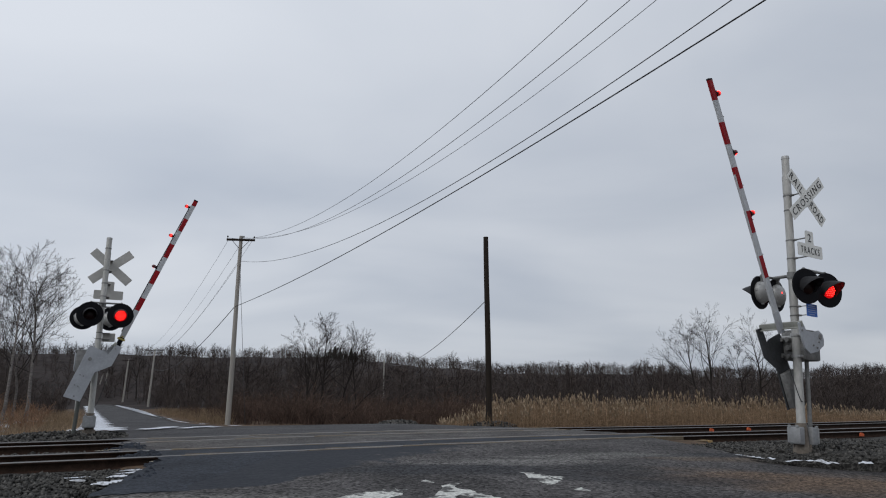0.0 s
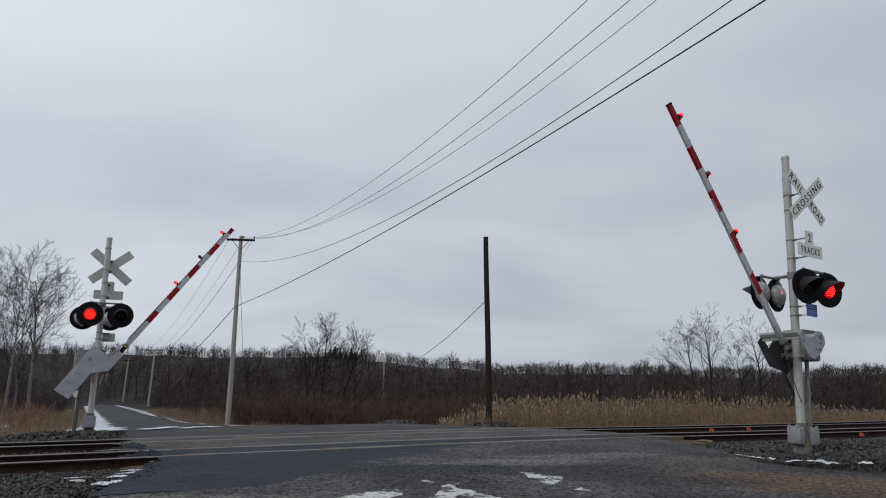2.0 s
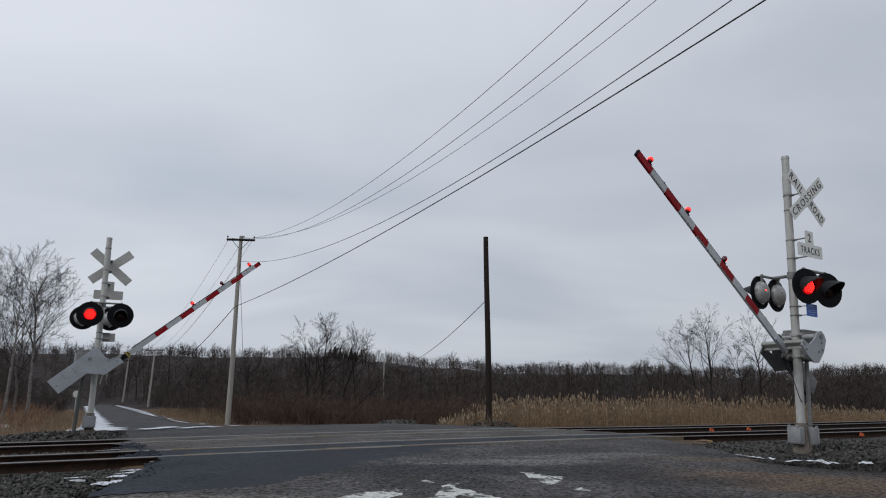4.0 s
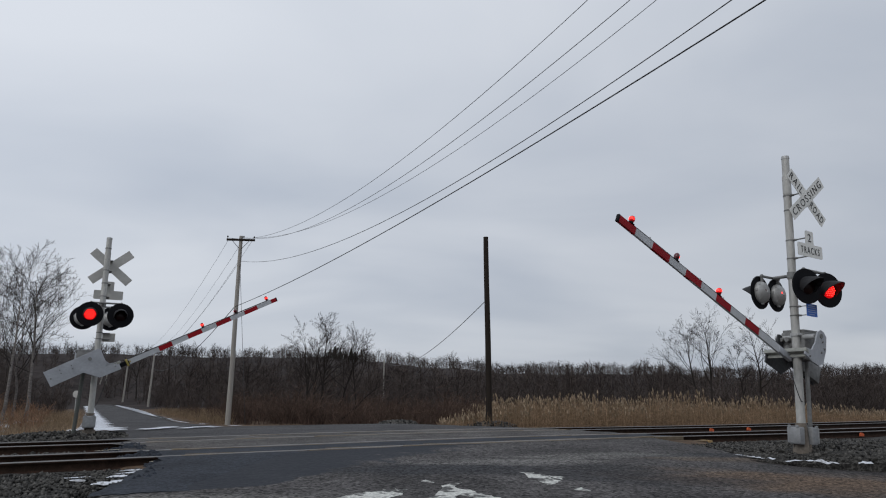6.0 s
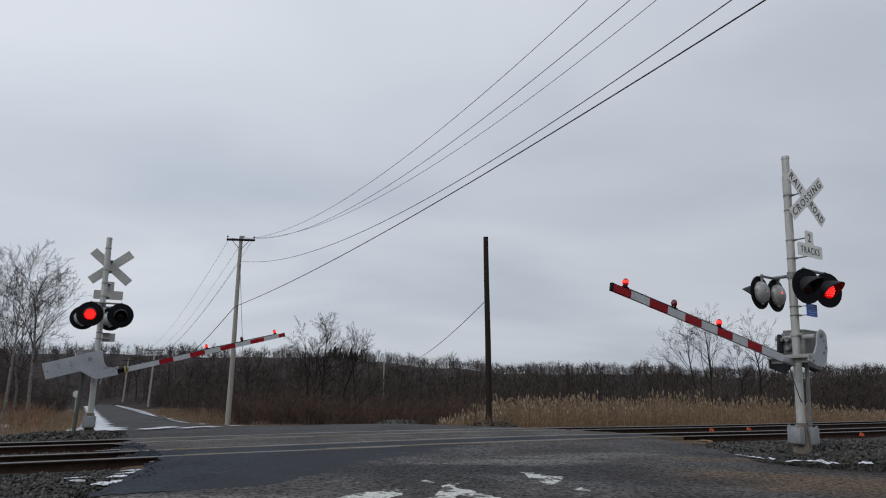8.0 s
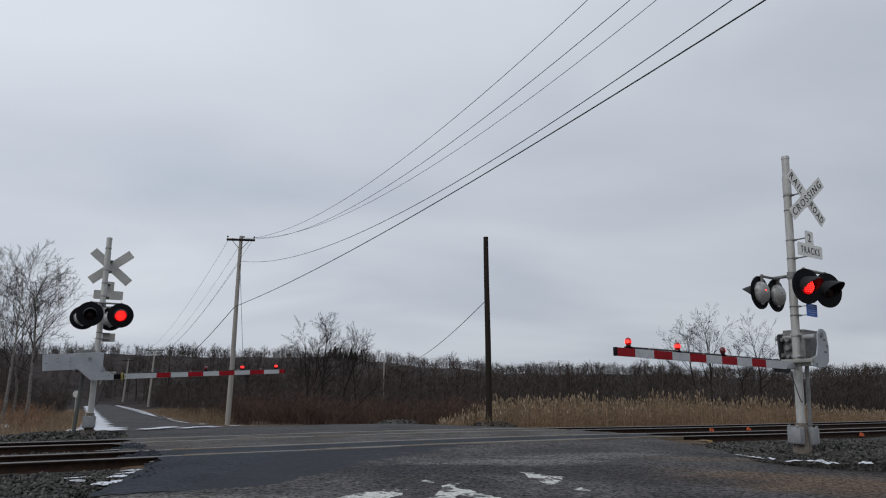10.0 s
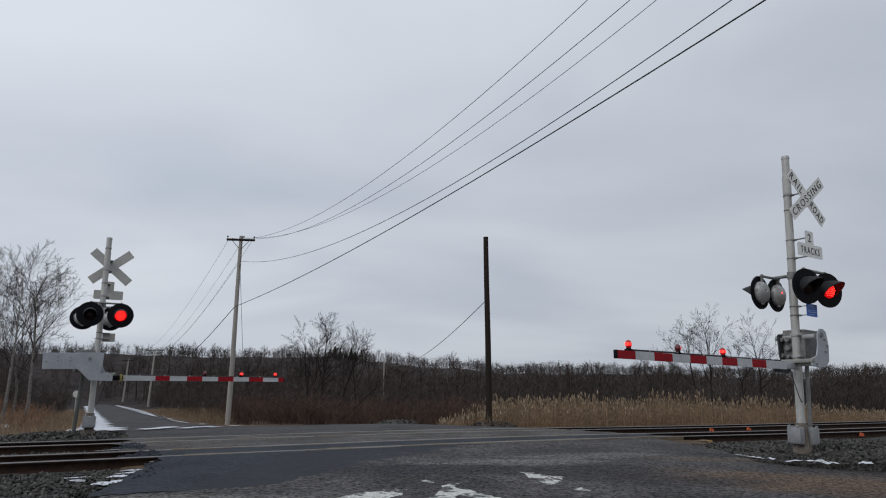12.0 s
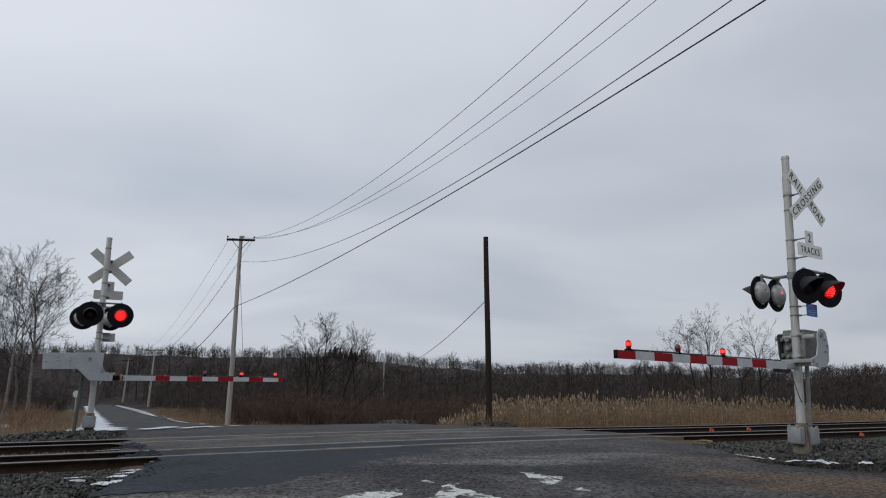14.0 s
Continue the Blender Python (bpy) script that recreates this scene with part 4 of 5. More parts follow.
# ---- poles and wires ----
def pole_thing(name, base, top, r0, r1, mat, label, arm=0.0, arm_dir=(1, 0, 0), sides=16):
    base, top = Vector(base), Vector(top)
    root = base_empty(name, Matrix.Translation(base), label, "utility pole", "poles along the road")
    n = 9
    up = top - base
    rings = []
    bm = bmesh.new()
    for k in range(n + 1):
        f = k / n
        c = up * f + Vector((0.02 * math.sin(5 * f), 0.02 * math.cos(4 * f) - 0.02, 0.0 if k else -0.5))
        r = r0 + (r1 - r0) * f
        rings.append([bm.verts.new((c.x + r * math.cos(2 * math.pi * i / sides), c.y + r * math.sin(2 * math.pi * i / sides), c.z)) for i in range(sides)])
    for a, b in zip(rings, rings[1:]):
        for i in range(sides):
            bm.faces.new((a[i], a[(i + 1) % sides], b[(i + 1) % sides], b[i]))
    bm.faces.new(rings[-1])
    part("shaft", bm, mat, root)
    if arm:
        d = Vector(arm_dir).normalized()
        c = up - Vector((0, 0, 0.25))
        q = d.to_track_quat("X", "Z").to_matrix()
        bm = bmesh.new()
        add_box(bm, c + Vector((0, -0.12, 0)), (arm, 0.10, 0.12), q, bevel=0.01)
        for s in (-1, 1):
            add_tube(bm, c + d * s * arm * 0.3 + Vector((0, -0.12, -0.05)), c + Vector((0, -0.1, -0.6)), 0.015, sides=6)
        part("crossarm", bm, M_POLE_DARK, root, "dark timber crossarm")
        for f in (-0.47, 0.1, 0.47):
            bm = bmesh.new()
            p = c + d * f * arm + Vector((0, -0.12, 0.06))
            add_lathe(bm, [(0.012, 0.0), (0.012, 0.08), (0.045, 0.09), (0.05, 0.13), (0.03, 0.17), (0.0, 0.18)], p, "z", 12)
            part("insulator", bm, M_POLE_DARK, root)
    return root


def wire(name, a, b, sag, r, label, n=60):
    a, b = Vector(a), Vector(b)
    cu = bpy.data.curves.new(name, "CURVE")
    cu.dimensions, cu.bevel_depth, cu.bevel_resolution = "3D", r, 1
    sp = cu.splines.new("POLY")
    sp.points.add(n)
    for i in range(n + 1):
        s = i / n
        p = a.lerp(b, s)
        sp.points[i].co = (p.x, p.y, p.z - 4 * sag * s * (1 - s), 1)
    cu.materials.append(M_WIRE)
    tagged(new(name, cu), label, "wire", "overhead wires")


POLE_A = (-11.86, 38.5, -0.55)
pole_thing("utility_pole", POLE_A, (-11.75, 38.5, 10.25), 0.15, 0.10, M_POLE, "pale weathered wooden utility pole with a crossarm", 1.6, (1, 0.12, 0))
pole_thing("utility_pole", (2.06, 31.5, -0.5), (2.06, 31.5, 8.50), 0.145, 0.115, M_POLE_DARK, "dark creosoted wooden pole without a crossarm")
pole_thing("utility_pole", (-47.5, 112, -0.8), (-47.1, 112, 9.1), 0.20, 0.13, M_POLE, "distant grey utility pole beside the road", 3.0, (1, 0.1, 0), 8)
pole_thing("utility_pole", (-64.6, 140, -0.8), (-64.1, 140, 9.0), 0.20, 0.14, M_POLE, "distant grey utility pole beside the road", 2.4, (1, 0.1, 0), 8)
pole_thing("utility_pole", (-93, 190, 0), (-92.5, 190, 8.5), 0.22, 0.16, M_POLE, "distant grey utility pole beside the road", 2.4, (1, 0.1, 0), 8)
pole_thing("utility_pole", (-96.4, 192, 0), (-94.6, 192, 8.0), 0.22, 0.16, M_POLE, "leaning distant utility pole", 2.4, (1, 0.1, 0), 8)
pole_thing("utility_pole", (-9.5, 110, -0.8), (-9.4, 110, 7.2), 0.13, 0.10, M_POLE, "thin pale pole standing before the woods", 0, sides=8)
wire("overhead_wire", (-12.46, 38.4, 10.13), (11.45, -3, 12.94), 3.64, 0.0072, "thin dark overhead wire running from the pole")
wire("overhead_wire", (-11.55, 38.4, 10.16), (10.31, -3, 10.25), 2.96, 0.0072, "thin dark overhead wire running from the pole")
wire("overhead_wire", (-11.04, 38.4, 10.13), (14.51, -3, 14.45), 3.64, 0.0072, "thin dark overhead wire running from the pole")
wire("overhead_wire", (-11.70, 38.4, 8.75), (11.48, -3, 9.43), 2.64, 0.0095, "thin dark overhead wire running from the pole")
wire("overhead_cable", (-11.85, 38.4, 6.10), (14.14, -3, 9.78), 0.97, 0.015, "thick black overhead cable running from the pole")
for x, f, z in ((-12.46, -1.4, 9.1), (-11.6, 0.2, 9.1), (-11.04, 1.4, 9.1), (-11.75, 0.0, 8.0)):
    wire("overhead_wire", (x, 38.5, 10.13 if z > 9 else 8.75), (-47.1 + f, 112, z), 1.3, 0.009, "thin overhead wire following the road")
wire("overhead_cable", (-11.9, 38.5, 6.10), (-47.2, 112, 6.0), 1.6, 0.022, "black overhead cable following the road")
wire("overhead_wire", (2.1, 31.5, 5.55), (-9.4, 110, 7.0), 1.7, 0.018, "slack wire from the dark pole towards the woods")
wire("guy_wire", (-11.72, 38.4, 8.6), (-10.6, 37.5, -0.4), 0.0, 0.012, "thin guy wire beside the utility pole")


# ---- bare trees and woods ----
def grow_tree(seed, height, trunk_r, levels=4, spread_deg=38, first=0.3, kids=(9, 6, 5, 4), wobble=0.09, up=0.25, thin=0.004, reach=1.0, steps=(7, 4, 3, 3), child=0.45):
    """Segments (start, end, start radius, end radius, level) of a bare tree at the origin."""
    rng = np.random.default_rng(seed)
    out = []

    def limb(p, d, length, r, level):
        n = steps[min(level, 3)]
        pts, dirs = [p], [d]
        for i in range(n):
            d = d + rng.normal(0, wobble * (1 + 0.4 * level), 3) + np.array([0, 0, up * 0.15 * level])
            d = d / np.linalg.norm(d)
            p2 = p + d * length / n
            ra, rb = r * (1 - 0.85 * i / n), r * (1 - 0.85 * (i + 1) / n)
            out.append((p, p2, ra, rb, level))
            p = p2
            pts.append(p)
            dirs.append(d)
        if level + 1 >= levels:
            return
        m = kids[min(level, len(kids) - 1)]
        for k in range(m):
            f = (first if level == 0 else 0.25) + (1 - (first if level == 0 else 0.25)) * (k + rng.uniform(0, 0.9)) / m
            i = min(int(f * n), n - 1)
            q = pts[i] + (pts[i + 1] - pts[i]) * (f * n - i)
            base_d = dirs[i]
            side = np.cross(base_d, rng.normal(0, 1, 3))
            side /= np.linalg.norm(side) + 1e-6
            a = radians(rng.uniform(0.6, 1.25) * spread_deg)
            nd = base_d * math.cos(a) + side * math.sin(a)
            nd[2] += up * 0.5
            nd /= np.linalg.norm(nd)
            ln = length * rng.uniform(0.34, 0.52) * (reach if level == 0 else 1.0) * (1.15 - 0.6 * f if level == 0 else 1.1 - 0.4 * f)
            limb(q, nd, ln, max(r * (1 - 0.85 * f) * child, thin), level + 1)

    limb(np.zeros(3), np.array([0, 0, 1.0]), height, trunk_r, 0)
    P0 = np.array([s[0] for s in out])
    P1 = np.array([s[1] for s in out])
    return P0, P1, np.array([s[2] for s in out]), np.array([s[3] for s in out]), np.array([s[4] for s in out])


def prisms(P0, P1, R0, R1, sides=3):
    """Vertices and quads of tapered prisms round the segments."""
    ax = P1 - P0
    ax = ax / (np.linalg.norm(ax, axis=1, keepdims=True) + 1e-9)
    ref = np.where(np.abs(ax[:, 2:3]) > 0.9, np.array([[1.0, 0, 0]]), np.array([[0, 0, 1.0]]))
    u = np.cross(ax, ref)
    u /= np.linalg.norm(u, axis=1, keepdims=True) + 1e-9
    w = np.cross(ax, u)
    rings = []
    for P, R in ((P0, R0), (P1, R1)):
        for k in range(sides):
            a = 2 * math.pi * k / sides
            rings.append(P + (u * math.cos(a) + w * math.sin(a)) * R[:, None])
    V = np.stack(rings, axis=1).reshape(-1, 3)
    base = np.arange(len(P0))[:, None] * 2 * sides
    Fq = np.concatenate([base + np.array([[k, (k + 1) % sides, sides + (k + 1) % sides, sides + k]]) for k in range(sides)])
    return V, Fq


def tree_thing(seed, x, y, height, r, bark, label, lean=(0, 0), **kw):
    P0, P1, R0, R1, L = grow_tree(seed, height, r, **kw)
    sh = np.array([[lean[0], lean[1], 0]])
    P0, P1 = P0 + sh * P0[:, 2:3], P1 + sh * P1[:, 2:3]
    root = base_empty("bare_tree", Matrix.Translation((x, y, ground_z(x, y) - 0.05)), label, "tree", "bare trees")
    V, Fq = prisms(P0[L == 0], P1[L == 0], R0[L == 0], R1[L == 0], 9)
    o = mesh_arrays("trunk", V, Fq, bark)
    o.parent = root
    V, Fq = prisms(P0[L == 1], P1[L == 1], R0[L == 1], R1[L == 1], 5)
    o = mesh_arrays("branchwork", V, Fq, bark if bark is not M_BIRCH else M_BARK)
    o.parent = root
    tagged(o, kind="stuff")
    V, Fq = prisms(P0[L > 1], P1[L > 1], np.maximum(R0[L > 1], 0.0075), np.maximum(R1[L > 1], 0.005), 3)
    o = mesh_arrays("crown", V, Fq, M_TWIG)
    o.parent = root
    tagged(o, label="crown of fine bare twigs", kind="stuff")


def at(u, dist):
    """Plan position by bearing (horizontal picture offset over focal length) and distance ahead."""
    return u * dist, dist


B = "bare birch with pale trunk beside the road"
for seed, u, dist, h, r, lean in ((1, -0.632, 36, 8.2, 0.10, (0.02, 0)), (2, -0.598, 38, 8.5, 0.11, (0.08, 0)), (3, -0.618, 42, 7.8, 0.085, (0.05, 0)), (4, -0.655, 40, 7.6, 0.09, (0, 0))):
    tree_thing(seed, *at(u, dist), h, r, M_BIRCH, B, lean, levels=5, kids=(17, 7, 5, 2), spread_deg=40, first=0.33, up=0.13, reach=1.2)
T = "bare deciduous tree standing among brown brush"
for seed, u, dist, h, r, lean in ((11, -0.194, 55, 6.2, 0.12, (-0.05, 0)), (12, -0.176, 56, 6.9, 0.13, (0.0, 0)), (13, -0.148, 58, 6.6, 0.09, (0.02, 0)), (14, -0.126, 57, 6.3, 0.08, (0.05, 0)), (19, -0.185, 54, 6.5, 0.10, (0.03, 0)),
                                  (15, 0.371, 62, 7.6, 0.12, (0.0, 0)), (16, 0.388, 63, 8.4, 0.12, (0.03, 0)), (17, 0.457, 62, 7.2, 0.12, (0, 0)), (18, -0.442, 150, 9.0, 0.16, (0, 0)), (20, 0.437, 64, 5.6, 0.08, (-0.05, 0))):
    tree_thing(seed, *at(u, dist), h, r, M_BARK, T, lean, levels=5, kids=(13, 7, 5, 2), spread_deg=42, first=0.34, wobble=0.07, up=0.12, reach=1.2, child=0.56)


def scatter(name, temps, spots, mat, label, category):
    """Copies of a few templates, turned and scaled at (x, y, z, width, height), joined in one mesh."""
    rng = np.random.default_rng(len(spots))
    Vs, Fs, n = [], [], 0
    for x, y, z, w, h in spots:
        V, Fq = temps[rng.integers(len(temps))]
        a = rng.uniform(0, 6.28)
        rot = np.array([[math.cos(a), -math.sin(a), 0], [math.sin(a), math.cos(a), 0], [0, 0, 1]])
        lean = np.array([[1, 0, 0], [0, 1, 0], [rng.normal(0, 0.05), rng.normal(0, 0.05), 1]])
        Vs.append(((V * np.array([w, w, h])) @ rot.T) @ lean + np.array([x, y, z]))
        Fs.append(Fq + n)
        n += len(V)
    return tagged(mesh_arrays(name, np.concatenate(Vs), np.concatenate(Fs), mat), label, category, kind="stuff")


def crown_template(rng):
    """A bare forest tree of unit height: a stem, limbs fanning out into a domed crown, and twigs."""
    P0, P1, R0, R1 = [np.zeros(3)], [np.array([0, 0, 0.75])], [0.013], [0.005]
    for j in range(15):
        f = rng.uniform(0.04, 0.70)
        a, out = rng.uniform(0, 6.28), rng.uniform(0.05, 0.36) * (1.15 - 0.45 * f)
        high = 1.0 - 2.7 * out * out
        top = rng.uniform(min(f + 0.1, high - 0.05), high)
        p = np.array([0, 0, f])
        m = np.array([math.cos(a) * out * 0.55, math.sin(a) * out * 0.55, f + (top - f) * 0.45])
        e = np.array([math.cos(a) * out, math.sin(a) * out, top])
        for q0, q1, r0 in ((p, m, 0.007), (m, e, 0.005)):
            P0.append(q0), P1.append(q1), R0.append(r0), R1.append(r0 * 0.7)
        for k in range(2):
            b = m + (e - m) * rng.uniform(0.0, 1.0)
            P0.append(b), P1.append(b + np.array([rng.normal(0, 0.075), rng.normal(0, 0.075), rng.uniform(-0.02, 0.11)])), R0.append(0.0045), R1.append(0.0028)
    return prisms(np.array(P0), np.array(P1), np.array(R0), np.array(R1), 3)


def make_woods():
    rng = np.random.default_rng(5)
    tall = [crown_template(rng) for k in range(14)]
    spots = []
    while len(spots) < 2700:
        u = rng.uniform(-0.85, 0.85)
        layer = rng.uniform()
        if layer < 0.50:
            dist, tall_by = rng.uniform(262, 352), rng.uniform(4.6, 12.0)
        elif layer < 0.78:
            dist, tall_by = rng.uniform(140, 262), rng.uniform(4.0, 7.5)
        else:
            dist, tall_by = rng.uniform(88, 140), rng.uniform(4.5, 8.0)
        wave = 1 + 0.04 * math.sin(u * 47) + 0.035 * math.sin(u * 113 + 1)
        top = wave * (rng.uniform(0.87, 1.06) if rng.uniform() > 0.05 else 1.12)
        x, y = u * dist, dist
        t, r = tau_rho(x, y)
        if -4 < t < 14 and r < 165:
            continue
        z = ground_z(x, y)
        h = min(tall_by, ((ridge(u) + 0.6) * top - 0.9) * dist / 300 + 0.9 - z)
        if h < 1.6:
            continue
        spots.append((x, y, z - 0.1, max(h, 4.0) * rng.uniform(0.85, 1.35), h))
    scatter("woods", tall, spots, M_WOOD_FAR, "dense bare winter woods rising over a low hill", "woods")


def stems(name, count, place, height, radius, mat, label, category, seed, lean=0.12, forks=0):
    """Thin upright stems, all in one mesh."""
    rng = np.random.default_rng(seed)
    P0, P1, R0, R1 = [], [], [], []
    while len(P0) < count:
        x, y = place(rng)
        h = height(rng, x, y)
        if h <= 0:
            continue
        p = np.array([x, y, ground_z(x, y) - 0.05])
        q = p + np.array([rng.normal(0, lean) * h, rng.normal(0, lean) * h, h])
        P0.append(p), P1.append(q), R0.append(radius), R1.append(radius * 0.4)
        for _ in range(forks):
            f = rng.uniform(0.2, 0.8)
            b = p + (q - p) * f
            e = b + np.array([rng.normal(0, 0.35), rng.normal(0, 0.35), rng.uniform(0.3, 0.7)]) * h * (1 - f * 0.6) * 0.8
            P0.append(b), P1.append(e), R0.append(radius * 0.6), R1.append(radius * 0.3)
    V, Fq = prisms(np.array(P0), np.array(P1), np.array(R0), np.array(R1), 3)
    return tagged(mesh_arrays(name, V, Fq, mat), label, category, kind="stuff")


def clear_of_road(x, y, margin=0.8):
    t, r = tau_rho(x, y)
    a, b = road_edges(r)
    return t < a - margin or t > b + margin


def make_brush():
    rng = np.random.default_rng(21)
    bushy = []
    for k in range(8):
        P0, P1, R0, R1 = [], [], [], []
        for j in range(6):
            a, tilt = rng.uniform(0, 6.28), rng.uniform(0.05, 0.55)
            p = np.array([rng.normal(0, 0.08), rng.normal(0, 0.08), 0.0])
            d = np.array([math.cos(a) * tilt, math.sin(a) * tilt, 1.0])
            for i in range(3):
                q = p + d * rng.uniform(0.24, 0.36)
                P0.append(p), P1.append(q), R0.append(0.011 - 0.002 * i), R1.append(0.009 - 0.002 * i)
                for f in range(2):
                    e = q + np.array([rng.normal(0, 0.13), rng.normal(0, 0.13), rng.uniform(0.02, 0.28)])
                    P0.append(q), P1.append(e), R0.append(0.007), R1.append(0.004)
                d = d + rng.normal(0, 0.22, 3)
                p = q
        bushy.append(prisms(np.array(P0), np.array(P1), np.array(R0), np.array(R1), 3))

    def bushes(count, u0, u1, d0, d1, low, high, margin, crest=None):
        spots = []
        while len(spots) < count:
            u, d = rng.uniform(u0, u1), d0 + (d1 - d0) * rng.uniform(0, 1) ** 1.3
            if not clear_of_road(u * d, d, margin):
                continue
            h = rng.uniform(low, high) * (0.8 + 0.5 * noise.noise(Vector((u * 40, d * 0.15, 3))))
            if crest:
                h *= crest(u, d)
            spots.append((u * d, d, ground_z(u * d, d) - 0.05, h * rng.uniform(0.9, 1.5), h))
        return spots
    scatter("thicket", bushy, bushes(1400, -0.82, 0.82, 66, 150, 1.5, 3.6, 3), M_WOOD_FAR, "dark leafless thicket in front of the woods", "thicket")
    scatter("brush", bushy, bushes(700, -0.42, 0.06, 38, 66, 0.8, 2.0, 1.8, lambda u, d: 1.0 if u > -0.31 else 0.55), M_BRUSH, "tangled dark brown winter brush", "brush")

    def verge(rng):
        while True:
            if rng.uniform() < 0.5:
                u, d = rng.uniform(-0.75, -0.52), rng.uniform(27, 60)
            else:
                u, d = rng.uniform(-0.45, -0.30), rng.uniform(39, 75)
            if clear_of_road(u * d, d, 1.3):
                return u * d, d
    stems("dry_grass", 20000, verge, lambda g, x, y: g.uniform(0.2, 0.75), 0.009, M_GRASS, "dry tan grass along the road verge", "grass", 23, 0.3, 1)

    scatter("brush", bushy, bushes(260, -0.80, -0.55, 31, 60, 0.4, 1.5, 3), M_RUSSET, "brown undergrowth below the birches", "brush")


def make_reeds():
    rng = np.random.default_rng(31)
    P0, P1, R0, R1, M = [], [], [], [], []
    count = 0
    while count < 8000:
        u = rng.uniform(-0.005, 0.82)
        d = rng.uniform(33, 66) if rng.uniform() < 0.8 else rng.uniform(30, 36)
        x, y = u * d, d
        t, r = tau_rho(x, y)
        if r < 24.0 or not clear_of_road(x, y, 0.5):
            continue
        h = rng.uniform(0.7, 2.05) * (1 - 0.55 * smooth(0.43, 0.6, u)) * (0.8 + 0.5 * noise.noise(Vector((x * 0.35, y * 0.2, 0)))) * (0.35 + 0.65 * smooth(-0.005, 0.10, u)) * 0.9
        h += 0.25
        p = np.array([x, y, ground_z(x, y) - 0.05])
        q = p + np.array([rng.normal(0, 0.06) * h, rng.normal(0, 0.06) * h, h])
        P0.append(p), P1.append(q), R0.append(0.010), R1.append(0.006), M.append(0)
        for _ in range(4):
            f = rng.uniform(0.1, 0.85)
            b = p + (q - p) * f
            e = b + np.array([rng.normal(0, 0.22), rng.normal(0, 0.22), rng.uniform(-0.1, 0.35)])
            P0.append(b), P1.append(e), R0.append(0.011), R1.append(0.002), M.append(0)
        if rng.uniform() < 0.3:
            w = np.array([rng.normal(0, 0.05), rng.normal(0, 0.05), 0.26])
            P0.append(q - w * 0.1), P1.append(q + w * 0.45), R0.append(0.012), R1.append(0.045), M.append(1)
            P0.append(q + w * 0.45), P1.append(q + w), R0.append(0.045), R1.append(0.006), M.append(1)
        count += 1
    V, Fq = prisms(np.array(P0), np.array(P1), np.array(R0), np.array(R1), 3)
    ob = mesh_arrays("reeds", V, Fq, [M_REED, M_PLUME], np.tile(np.array(M), 3))
    tagged(ob, "tall golden dry reeds with feathery plumes", "reeds", kind="stuff")


make_woods()
make_brush()
make_reeds()



# ---- snow, paint, mud and stones on the ground ----
def on_road(lift):
    return lambda t, r: road_z(t, r) + lift


def on_bed(lift):
    return lambda t, r: bed_z(t, r) + lift


P = "worn white paint mark on the asphalt"
blot("road_marking", [(2.5, 7.3), (3.18, 7.67), (3.64, 7.73), (3.80, 7.60), (3.2, 7.1), (2.6, 6.9)], on_road(0.006), M_PAINT, P, "road marking", 1, 0.07)
blot("road_marking", [(3.3, 6.7), (3.86, 7.15), (4.36, 7.79), (4.57, 7.82), (4.36, 7.48), (4.42, 7.2), (4.45, 6.7), (4.2, 6.75), (4.16, 7.12), (3.9, 6.85), (3.6, 6.5)], on_road(0.006), M_PAINT, P, "road marking", 2, 0.06)
blot("road_marking", [(5.85, 8.33), (6.0, 8.2), (5.95, 7.8), (5.88, 7.46), (5.56, 7.22), (5.66, 7.66)], on_road(0.006), M_PAINT, P, "road marking", 3, 0.07)
blot("road_marking", [(6.02, 8.08), (6.14, 7.7), (5.96, 7.5), (6.0, 7.7)], on_road(0.006), M_PAINT, P, "road marking", 4, 0.04)
blot("road_marking", [(5.61, 6.84), (5.82, 6.95), (5.75, 6.68)], on_road(0.006), M_PAINT, P, "road marking", 5, 0.02)
blot("road_marking", [(4.17, 8.1), (4.3, 8.2), (4.28, 7.94)], on_road(0.006), M_PAINT, P, "road marking", 6, 0.03)

S = "patch of old melting snow"
for k in range(16):
    rr = random.Random(900 + k)
    t, r = (rr.uniform(0.3, 1.05), rr.uniform(10.0, 10.9)) if k < 9 else ((rr.uniform(0.9, 1.35), rr.uniform(10.8, 11.7)) if k < 13 else (rr.uniform(-1.8, 0.2), rr.uniform(9.4, 10.8)))
    w, h = rr.uniform(0.05, 0.2), rr.uniform(0.06, 0.2)
    blot("snow_patch", [(t - w, r - h * 0.3), (t, r - h), (t + w, r - h * 0.2), (t + w * 0.8, r + h * 0.7), (t - w * 0.4, r + h)], on_bed(0.03), M_SNOW, S, "snow", 20 + k, 0.09)
for k, pts in enumerate((
        [(10.80, 8.6), (10.86, 8.55), (10.80, 8.1), (10.78, 7.8), (10.72, 7.8), (10.74, 8.2)],
        [(10.74, 7.6), (10.80, 7.5), (10.98, 7.15), (11.08, 6.9), (11.03, 6.88), (10.9, 7.15)],
        [(11.2, 6.68), (11.27, 6.66), (11.5, 6.4), (11.72, 6.15), (11.66, 6.1), (11.42, 6.38)])):
    blot("snow_patch", pts, lambda t, r: max(bed_z(t, r), road_z(t, r)) + 0.03, M_SNOW, S, "snow", 30 + k, 0.055)
